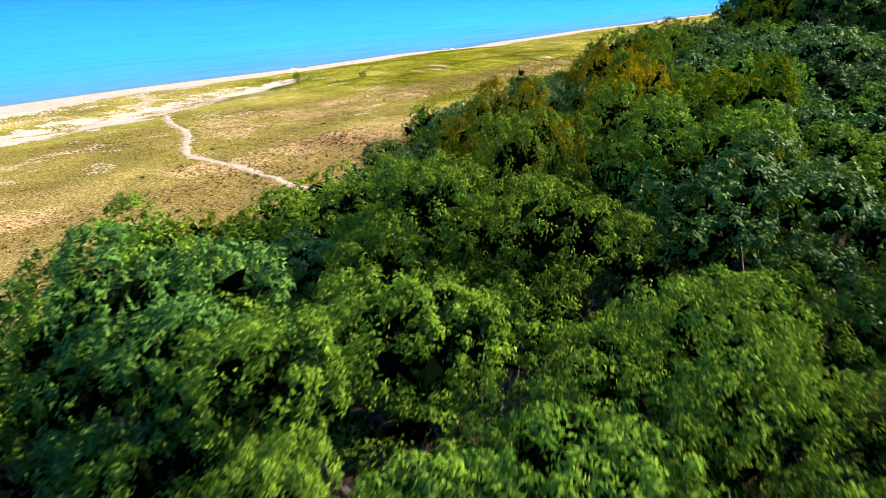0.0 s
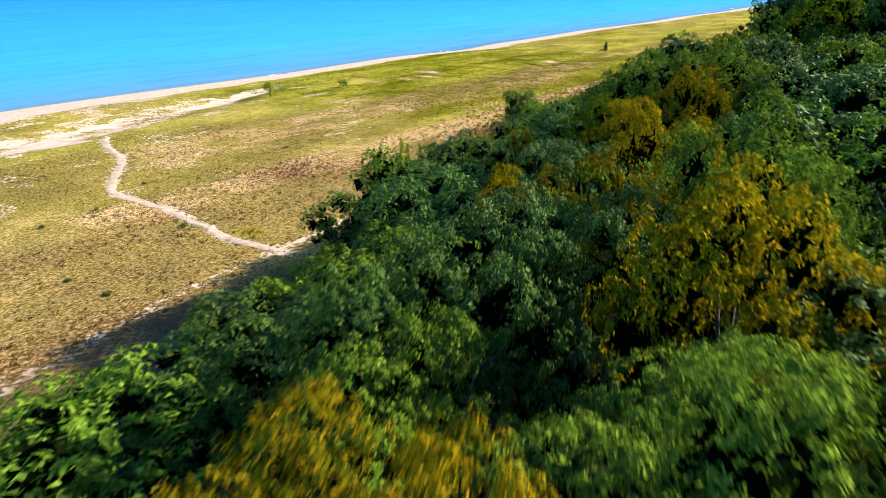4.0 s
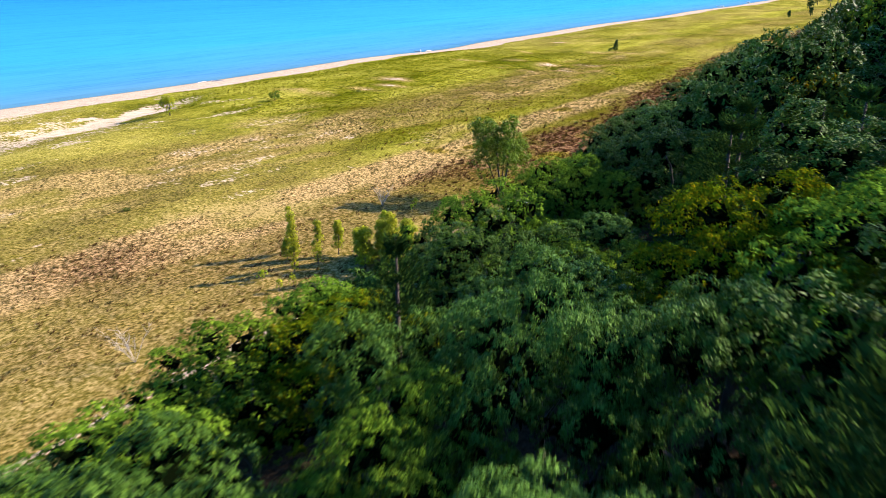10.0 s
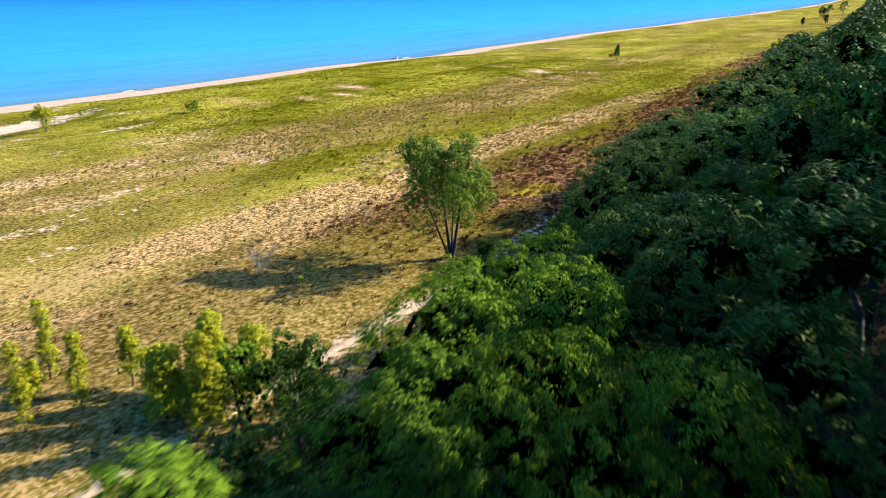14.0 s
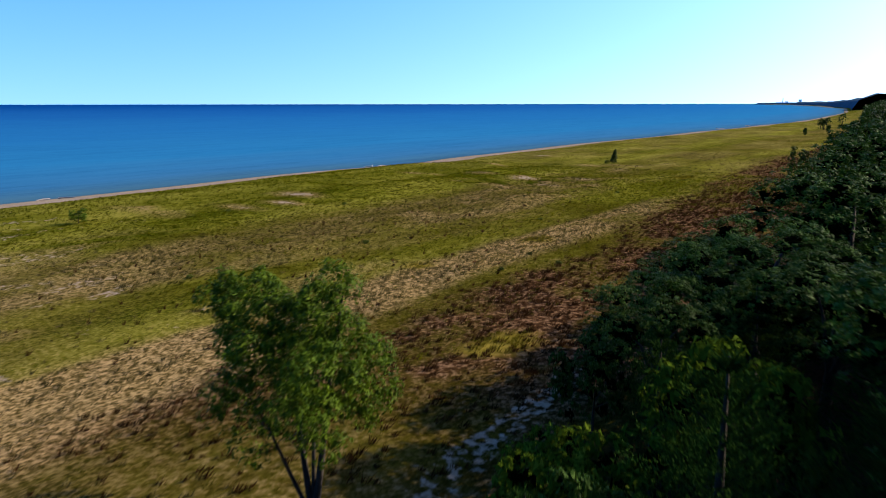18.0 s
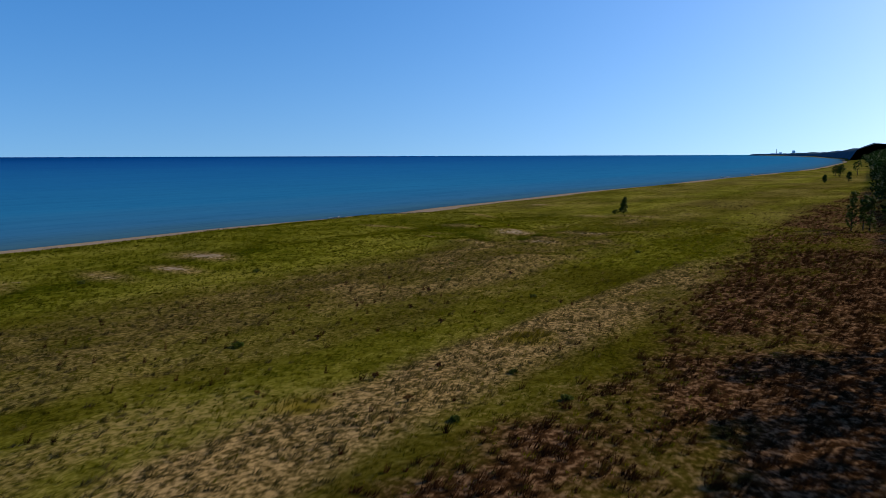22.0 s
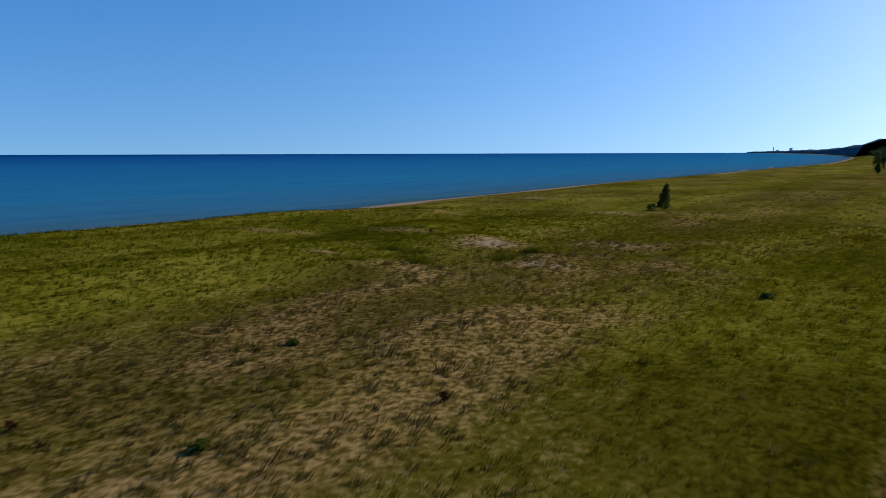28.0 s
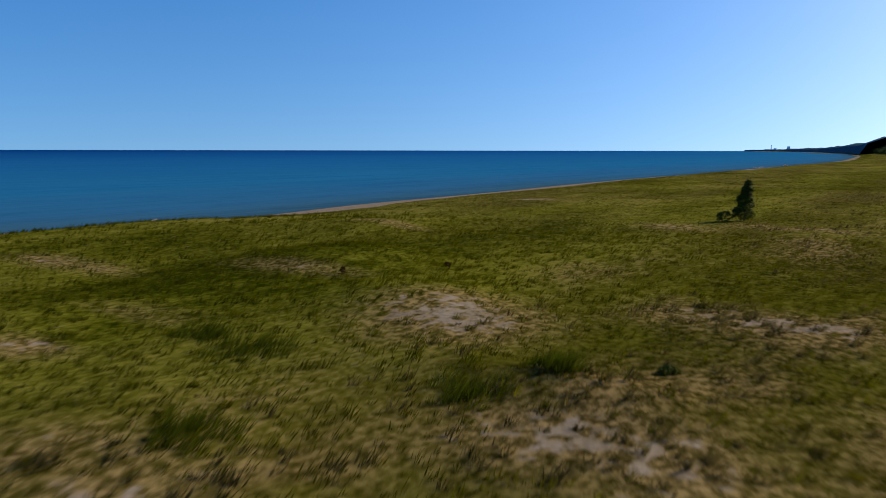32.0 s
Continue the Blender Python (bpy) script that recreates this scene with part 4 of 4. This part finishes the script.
cv, cf = tube([(0, 0, 0), (0, 0, 20), (0, 0, 31)], [2.6, 2.0, 1.7], 12)
part("chimney", mesh_from("chimney", cv, cf, cm, True), works)
part("hall", box_mesh("hall", 44, 24, 10, cm, 0.8), works, m=pose(-12, 10, 0, 0, 0, 12))
part("boiler_house", box_mesh("boiler_house", 14, 14, 15, cm, 0.8), works, m=pose(14, 20, 0, 0, 0, 12))
tower = tagged(new("cooling_block", box_mesh("cooling_block", 14, 14, 24, cm, 1.0)), "blocky grey tower beside the far power station", "building")
tower.matrix_basis = pose(-868, 4180, -2, 0, 0, 12)

# ---- single trees and shrubs of the meadow ----


def at_ground(x, y, lift=0.0):
    return float(ground_z(np.array([x]), np.array([y]))[0]) + lift


def stem_tree(name, label, category, seed, x, y, stems, masses, count, leaf, mat, group="", sink=0.15):
    """A tree of several stems: end points of the stems, and ellipsoids that its leaf lobes fill."""
    g = np.random.default_rng(seed)
    root = tagged(new(name), label, category, group)
    root.matrix_basis = pose(x, y, at_ground(x, y))
    for (ex, ey, ez), rad in stems:
        e = Vector((ex, ey, ez))
        v, f = tube([(0.05 * ex, 0.05 * ey, -sink), e * 0.3 + Vector((ex, ey, 0)) * 0.03, e * 0.65 - Vector((ex, ey, 0)) * 0.04, e], [rad * 1.15, rad * 0.85, rad * 0.55, rad * 0.12])
        stem = part("stem", mesh_from("stem", v, f, BARK, True), root)
        for k in range(3):
            st = e * (0.45 + 0.17 * k)
            d = Vector(unit(g.normal(size=3) * np.array([1, 1, 0.4]) + np.array([0, 0, 0.6])))
            v, f = tube([st, st + d * 0.1 * ez, st + d * 0.2 * ez + Vector((0, 0, 0.05 * ez))], [rad * 0.4, rad * 0.25, rad * 0.06], 5)
            part("limb", mesh_from("limb", v, f, BARK, True), stem)
    c, r = [], []
    for (cx, cy, cz, rx, ry, rz, n, lobe) in masses:
        d = unit(g.normal(size=(n, 3))) * (g.random((n, 1)) ** 0.45)
        c.append(np.array([cx, cy, cz]) + d * np.array([rx, ry, rz]))
        r.append(lobe * (0.65 + 0.6 * g.random(n)))
    r = np.concatenate(r)
    v, f, tone = crown(g, np.concatenate(c), r, count, leaf, 0.85, 0.3, 0.35, 12, min(0.3, 0.55 * float(r.mean())))
    part("crown", leaf_mesh("crown", v, f, tone, mat), root)
    return root


def along(u, w, z):
    """Across the view u, in depth w, up z."""
    return (u * 0.802 - w * 0.598, u * 0.598 + w * 0.802, z)


stem_tree("cottonwood", "open cottonwood with four dark forked stems in the meadow", "tree", 301, -74.5, 127.6,
          [(along(-0.9, 0.4, 6.5), 0.12), (along(-2.3, -0.5, 5.2), 0.08), (along(0.2, 0.3, 6.3), 0.08), (along(1.3, -0.2, 7.9), 0.13)],
          [(*along(-1.7, 0, 5.3), 2.3, 1.9, 2.7, 34, 0.62), (*along(-1.9, 0.3, 7.6), 1.5, 1.3, 0.9, 10, 0.5), (*along(0.8, 0, 7.3), 1.3, 1.1, 1.4, 16, 0.52), (*along(1.5, 0, 5.2), 1.7, 1.5, 1.8, 20, 0.55), (*along(2.2, 0.2, 3.9), 1.1, 1.0, 1.0, 8, 0.5), (*along(-2.1, 0, 2.6), 1.0, 0.9, 0.8, 6, 0.45), (*along(-0.2, 0, 6.2), 1.2, 1.1, 1.2, 12, 0.5),
           (*along(-0.8, 2.7, 5.0), 1.7, 1.5, 1.9, 18, 0.55), (*along(0.4, -2.5, 5.0), 1.7, 1.5, 1.8, 18, 0.55)],
          28000, 0.17, LEAF_COTTON)

POPLARS = ((-76.5, 98.8, 4.5), (-80.2, 101.7, 4.5), (-76.2, 101.2, 4.4), (-76.3, 103.8, 3.3), (-79.2, 100.4, 2.2))
for k, (x, y, h) in enumerate(POPLARS):
    stem_tree("young_poplar", "slim upright yellow-green young poplar in dry grass", "tree", 310 + k, x, y, [((0.05 * h, 0.02 * h, h * 0.95), 0.05)],
              [(0.02 * h, 0.01 * h, h * 0.3, 0.26, 0.26, h * 0.26, 9, 0.3), (0.04 * h, 0.015 * h, h * 0.68, 0.15, 0.15, h * 0.3, 11, 0.26)], 3400, 0.13, LEAF_LIME, "young poplars by the track")
for k, (x, y, h) in enumerate(((-72.3, 105.8, 4.6), (-71.2, 107.2, 4.2), (-73.6, 104.2, 2.8), (-69.6, 103.5, 5.2), (-71.3, 104.6, 5.2), (-72.6, 103.2, 4.4), (-73.2, 106.4, 3.2))):
    stem_tree("poplar_shrub", "yellow-green poplar shrub at the wood's edge", "shrub", 320 + k, x, y, [((0.3, 0.1, h * 0.9), 0.05), ((-0.4, 0.2, h * 0.75), 0.04)],
              [(0, 0, h * 0.24, 0.95, 0.95, h * 0.22, 14, 0.42), (0, 0, h * 0.62, 0.6, 0.6, h * 0.34, 14, 0.36)], 6000, 0.15, LEAF_LIME, "poplar shrubs by the track")
for k, (x, y) in enumerate(((-74.5, 95.4), (-74.2, 96.6), (-77.2, 96.0), (-79.5, 118.5), (-78.8, 117.2))):
    stem_tree("sapling", "knee-high yellow-green sapling in dry grass", "sapling", 330 + k, x, y, [((0.05, 0.02, 0.95), 0.02)], [(0, 0, 0.6, 0.2, 0.2, 0.4, 6, 0.22)], 280, 0.13, LEAF_LIME, "saplings by the track")
stem_tree("dune_poplar", "bushy yellow-green poplar on the sandy foredune", "tree", 340, -147.6, 134.3, [((0.3, 0.2, 3.3), 0.07), ((-0.6, 0.5, 2.7), 0.05), ((0.7, -0.6, 2.5), 0.05)],
          [(0, 0, 1.9, 1.3, 1.3, 1.4, 22, 0.5)], 3150, 0.2, LEAF_LIME)
stem_tree("dune_shrub", "dark green shrub in dune grass", "shrub", 341, -143.5, 154.5, [((0.2, 0.1, 1.6), 0.04), ((-0.5, 0.2, 1.2), 0.03)], [(0, 0, 0.95, 1.0, 1.0, 0.7, 14, 0.36)], 1750, 0.17, LEAF_COTTON)
stem_tree("lone_tree", "small dark conical tree standing alone in the meadow", "tree", 342, -127.0, 271.5, [((0.05, 0.05, 2.9), 0.06), ((0.3, -0.2, 1.6), 0.04)],
          [(0, 0, 0.65, 0.7, 0.7, 0.45, 18, 0.40), (0, 0, 1.4, 0.45, 0.45, 0.5, 13, 0.36), (0.05, 0, 2.1, 0.25, 0.25, 0.45, 9, 0.30), (0.1, 0, 2.8, 0.1, 0.1, 0.25, 4, 0.2)], 6300, 0.16, LEAF_JUNIPER)
stem_tree("low_shrub", "low dark shrub beside the lone tree", "shrub", 343, -128.4, 270.3, [((0.1, 0.1, 0.7), 0.03)], [(0, 0, 0.4, 0.6, 0.5, 0.35, 9, 0.28)], 840, 0.14, LEAF_JUNIPER)
for k, (x, y, h, w) in enumerate(((-122.5, 457, 3.3, 0.7), (-131, 540, 5.5, 2.1), (-127, 525, 4.9, 1.6), (-116.5, 475, 4.4, 0.9), (-125, 566, 8.2, 2.7), (-134, 575, 5.0, 1.8), (-113, 560, 5.5, 2.0), (-108, 500, 4, 1.3))):
    stem_tree("meadow_tree", "small dark tree standing in the far meadow", "tree", 350 + k, x, y, [((0.1, 0.1, h * 0.9), 0.12), ((-0.3 * w, 0.2 * w, h * 0.6), 0.08)], [(0, 0, h * 0.45, w * 0.85, w * 0.85, h * 0.34, 16, w * 0.36 + 0.2), (0.1, 0, h * 0.74, w * 0.5, w * 0.5, h * 0.22, 9, w * 0.26 + 0.2)], 1500, 0.4, LEAF_DEEP, "trees of the far meadow")


for k, (x, y, h) in enumerate(((-87.4, 263.5, 6.4), (-86.0, 265.0, 5.8), (-84.8, 262.0, 5.4))):
    stem_tree("upright_juniper", "slim upright dark juniper at the edge of the meadow", "tree", 370 + k, x, y, [((0.05, 0.05, h * 0.92), 0.08)],
              [(0, 0, h * 0.3, 0.5, 0.5, h * 0.26, 12, 0.5), (0, 0, h * 0.68, 0.3, 0.3, h * 0.26, 10, 0.4)], 1500, 0.3, LEAF_JUNIPER, "junipers at the meadow's edge")


def bare_shrub(x, y, h, seed):
    g = np.random.default_rng(seed)
    root = tagged(new("bare_shrub"), "leafless pale grey shrub in dry grass", "shrub")
    root.matrix_basis = pose(x, y, at_ground(x, y, -0.05))
    for k in range(11):
        a, out = g.random() * 6.28, 0.25 + 0.5 * g.random()
        e = Vector((math.cos(a) * out * h, math.sin(a) * out * h, h * (0.6 + 0.4 * g.random())))
        v, f = tube([(0, 0, 0), e * 0.5 + Vector((0, 0, 0.08 * h)), e], [0.022, 0.014, 0.004], 5)
        br = part("branch", mesh_from("branch", v, f, BARK_PALE, True), root)
        for j in range(4):
            st = e * (0.45 + 0.13 * j) + Vector((0, 0, 0.06 * h))
            d = Vector(unit(np.array(e) + h * 0.9 * g.normal(size=3) * np.array([1, 1, 0.4]))) * 0.3 * h
            v, f = tube([st, st + d * 0.6, st + d + Vector((0, 0, 0.05))], [0.013, 0.009, 0.004], 4)
            part("twig", mesh_from("twig", v, f, BARK_PALE, True), br)
    return root


bare_shrub(-73.5, 82.4, 2.6, 5)
bare_shrub(-82.8, 117.0, 2.2, 6)

# low dark shrubs and rusty bushes scattered over the meadow
JUNIPERS = ((-103.1, 99.5, 0.9), (-82.3, 65.7, 1.2), (-78, 49.7, 0.8), (-71.8, 50.2, 0.8), (-95.1, 55.6, 0.8), (-96.1, 62.6, 0.7), (-102.9, 73.4, 0.7), (-108.3, 145.7, 0.8),
            (-107.1, 165.5, 0.75), (-129.1, 185, 0.9), (-110.7, 192.2, 0.6), (-103.7, 220.4, 0.7),
            (-118.5, 228.7, 0.5), (-116.2, 200.2, 0.5), (-86.5, 168.5, 0.6), (-89, 163, 0.5), (-91, 171, 0.5), (-138, 172, 0.8), (-100.5, 190, 0.6))
RUSTY = ((-96.6, 166.2), (-104.4, 169.6), (-106, 180.8), (-107.9, 198.6), (-135.2, 234), (-132.9, 239.1), (-94.8, 169.5), (-101, 178), (-112, 176), (-99, 160.5), (-92.5, 164), (-109, 187), (-116, 190))


def low_bush(name, label, seed, x, y, w, h, leaf, mat, count, group):
    g = np.random.default_rng(seed)
    root = tagged(new(name), label, "shrub", group)
    root.matrix_basis = pose(x, y, at_ground(x, y, -0.04))
    for k in range(4):
        a = g.random() * 6.28
        v, f = tube([(0, 0, 0), (math.cos(a) * 0.25 * w, math.sin(a) * 0.25 * w, 0.5 * h), (math.cos(a) * 0.5 * w, math.sin(a) * 0.5 * w, 0.8 * h)], [0.02, 0.014, 0.005], 5)
        part("stem", mesh_from("stem", v, f, BARK, True), root)
    n = 9
    c = np.column_stack([g.normal(size=n) * 0.3 * w, g.normal(size=n) * 0.3 * w, 0.3 * h + 0.45 * h * g.random(n)])
    v, f, tone = crown(g, c, np.full(n, 0.24 * w + 0.05), count, leaf, 0.7, 0.0, 0.3, 10, 0.12 * w)
    v[:, 2] = np.maximum(v[:, 2], 0.01)
    part("foliage", leaf_mesh("foliage", v, f, tone, mat), root)


for k, (x, y, w) in enumerate(JUNIPERS):
    low_bush("juniper", "low dark green juniper in the meadow grass", 400 + k, x, y, 0.6 * w, 0.26 * w + 0.08, 0.08, LEAF_JUNIPER, 1400, "junipers of the meadow")
for k, (x, y) in enumerate(RUSTY):
    low_bush("rusty_shrub", "small rust-brown shrub in the meadow grass", 450 + k, x, y, 0.24, 0.4, 0.09, GRASS_RUST, 280, "rusty shrubs of the meadow")

# driftwood at the water's edge far along the beach
for k, (x, y, n) in enumerate(((-199, 598, 6), (-201, 668, 5), (-193, 262, 3), (-192, 173, 2))):
    g = np.random.default_rng(500 + k)
    pile = tagged(new("driftwood"), "grey driftwood stranded at the water's edge", "driftwood", "driftwood on the beach")
    pile.matrix_basis = pose(x, y, max(at_ground(x, y), LAKE) + 0.1)
    for j in range(n):
        a, L = g.random() * 3.14, 1.6 + 2.6 * g.random()
        d = Vector((math.cos(a), math.sin(a), 0.15 * g.random()))
        o = Vector((g.normal() * 1.2, g.normal() * 1.6, 0.1 * j))
        v, f = tube([o - d * L / 2, o + Vector((0, 0, 0.06)), o + d * L / 2], [0.16, 0.13, 0.05], 7)
        part("log", mesh_from("log", v, f, DRIFT, True), pile)


# ---- grass ----
def blades(x, y, per, height, width, reach, wind, g):
    """Tufts of pointed blades on the ground at x, y."""
    n = len(x) * per
    a = g.random(n) * 2 * math.pi
    q = reach * g.random(n) ** 0.7
    big = np.repeat(0.6 + 0.8 * g.random(len(x)), per)
    bx, by = np.repeat(x, per) + np.cos(a) * q * big, np.repeat(y, per) + np.sin(a) * q * big
    bz = np.repeat(ground_z(x, y), per) - 0.03
    H = height * big * (0.6 + 0.7 * g.random(n))
    lean = 0.35 * H / np.maximum(reach, 0.1) * q
    tx, ty = bx + np.cos(a) * lean + wind[0] * H + 0.15 * H * g.normal(size=n), by + np.sin(a) * lean + wind[1] * H + 0.15 * H * g.normal(size=n)
    b = g.random(n) * math.pi
    W = width * (0.7 + 0.6 * g.random(n)) / 2
    p0 = np.column_stack([bx - np.cos(b) * W, by - np.sin(b) * W, bz])
    p1 = np.column_stack([bx + np.cos(b) * W, by + np.sin(b) * W, bz])
    tip = np.column_stack([tx, ty, bz + H])
    return np.stack([p0, p1, tip], 1).reshape(-1, 3), np.arange(3 * n).reshape(-1, 3)


def sow(g, x0, x1, y0, y1, density, keep):
    n = int((x1 - x0) * (y1 - y0) * density)
    x, y = g.uniform(x0, x1, n), g.uniform(y0, y1, n)
    ok = g.random(n) < keep(x, y)
    return x[ok], y[ok]


def bare(z):
    return 1 - smooth(0.3, 0.6, z["sand"])


def grass(name, label, mat, seed, patches, keep):
    """patches: rows of x0, x1, y0, y1, tufts a square metre, blades a tuft, height, width, reach."""
    g = np.random.default_rng(seed)
    V, Fc, n0 = [], [], 0
    for x0, x1, y0, y1, dens, per, h, w, reach in patches:
        x, y = sow(g, x0, x1, y0, y1, dens, keep)
        v, f = blades(x, y, per, h, w, reach, (0.5, 0.2), g)
        V.append(v)
        Fc.append(f + n0)
        n0 += len(v)
    tagged(new(name, mesh_from(name, np.concatenate(V), np.concatenate(Fc), mat)), label, "grass", kind="stuff")


def keep_olive(x, y):
    z = zones(x, y)
    return bare(z) * (1 - z["litter_shade"]) * (1 - 0.8 * z["tan"]) * (1 - 0.8 * z["rust"]) * (1 - 0.7 * z["green"]) * (x - shore_x(y) > 20)


def keep_green(x, y):
    z = zones(x, y)
    return bare(z) * (1 - z["litter_shade"]) * np.clip(z["green"] + 0.12, 0, 1) * (1 - 0.85 * z["tan"]) * (x - shore_x(y) > 20)


def keep_tan(x, y):
    z = zones(x, y)
    return np.clip(z["tan"], 0.05, 1) * (1 - z["litter_shade"]) * (1 - smooth(0.55, 0.8, z["sand"]))


def keep_rust(x, y):
    z = zones(x, y)
    return np.clip(z["rust"], 0, 1) * (1 - smooth(0.55, 0.8, z["sand"]))


def keep_gold(x, y):
    return zones(x, y)["gold"]


NEAR, WIDE, SOUTH, FAR = (-145, -80, 140, 262), (-165, -75, 85, 140), (-165, -60, 30, 85), (-170, -85, 262, 420)
grass("meadow_grass", "olive and straw-coloured meadow grass on the dunes", GRASS_OLIVE, 600,
      [(*NEAR, 4.6, 9, 0.17, 0.036, 0.15), (*WIDE, 1.5, 6, 0.13, 0.045, 0.22), (*SOUTH, 0.9, 6, 0.11, 0.05, 0.24), (*FAR, 0.9, 4, 0.17, 0.06, 0.25)], keep_olive)
grass("dune_grass", "yellow-green dune grass bent by the wind", GRASS_GREEN, 601,
      [(*NEAR, 4.4, 9, 0.21, 0.036, 0.16), (-172, -145, 140, 262, 2.4, 5, 0.26, 0.06, 0.22), (*WIDE, 1.3, 6, 0.14, 0.045, 0.24), (*SOUTH, 0.8, 6, 0.12, 0.05, 0.26), (*FAR, 0.9, 4, 0.19, 0.06, 0.28)], keep_green)
grass("straw_tussock", "straw-brown tussocks on pale sand", GRASS_TAN, 602,
      [(-125, -80, 140, 240, 2.8, 16, 0.24, 0.045, 0.17), (-128, -78, 60, 140, 1.5, 12, 0.2, 0.06, 0.2), (-125, -90, 240, 330, 1.2, 6, 0.26, 0.1, 0.22)], keep_tan)
grass("rusty_tussock", "rust-brown tussocks on pinkish sand", GRASS_RUST, 603,
      [(-97, -72, 120, 235, 2.4, 20, 0.3, 0.045, 0.19), (-100, -64, 30, 120, 1.8, 10, 0.28, 0.07, 0.24), (-100, -84, 235, 360, 1.0, 6, 0.3, 0.1, 0.24)], keep_rust)
grass("golden_grass", "golden-yellow grass in small patches", GRASS_GOLD, 604, [(gx0 - 3, gx0 + 3, gy0 - 4, gy0 + 4, 9, 7, 0.34, 0.04, 0.18) for gx0, gy0, _, _ in GOLDEN], keep_gold)

GRASS_DARK = foliage("grass_dark", [(0, (0.060, 0.085, 0.004)), (0.5, (0.130, 0.155, 0.008)), (1, (0.240, 0.240, 0.016))], 0.45, 0.9, 0.0, clumps=0.3)
g = np.random.default_rng(690)
weed_x, weed_y = g.uniform(-122, -84, 170), g.uniform(128, 190, 170)
v, f = blades(weed_x, weed_y, 16, 0.42, 0.035, 0.09, (0.25, 0.1), g)
tagged(new("dry_weeds", mesh_from("dry_weeds", v, f, GRASS_RUST)), "upright rust-brown dry weeds scattered in the meadow", "weeds", kind="stuff")
g = np.random.default_rng(700)
CLUMPS = np.array([(-131.4, 224.0, 1.0), (-128.9, 223.8, 1.1), (-124.3, 218.3, 0.8), (-121.6, 224.0, 0.8), (-120.4, 226.2, 0.6)])
cx, cy = (np.repeat(CLUMPS[:, k], 60) + np.repeat(CLUMPS[:, 2], 60) * g.normal(size=300) * 0.55 for k in (0, 1))
v, f = blades(cx, cy, 10, 0.36, 0.03, 0.16, (0.5, 0.2), g)
tagged(new("clump_grass", mesh_from("clump_grass", v, f, GRASS_DARK)), "dense green grass clumps on the dune", "grass", kind="stuff")
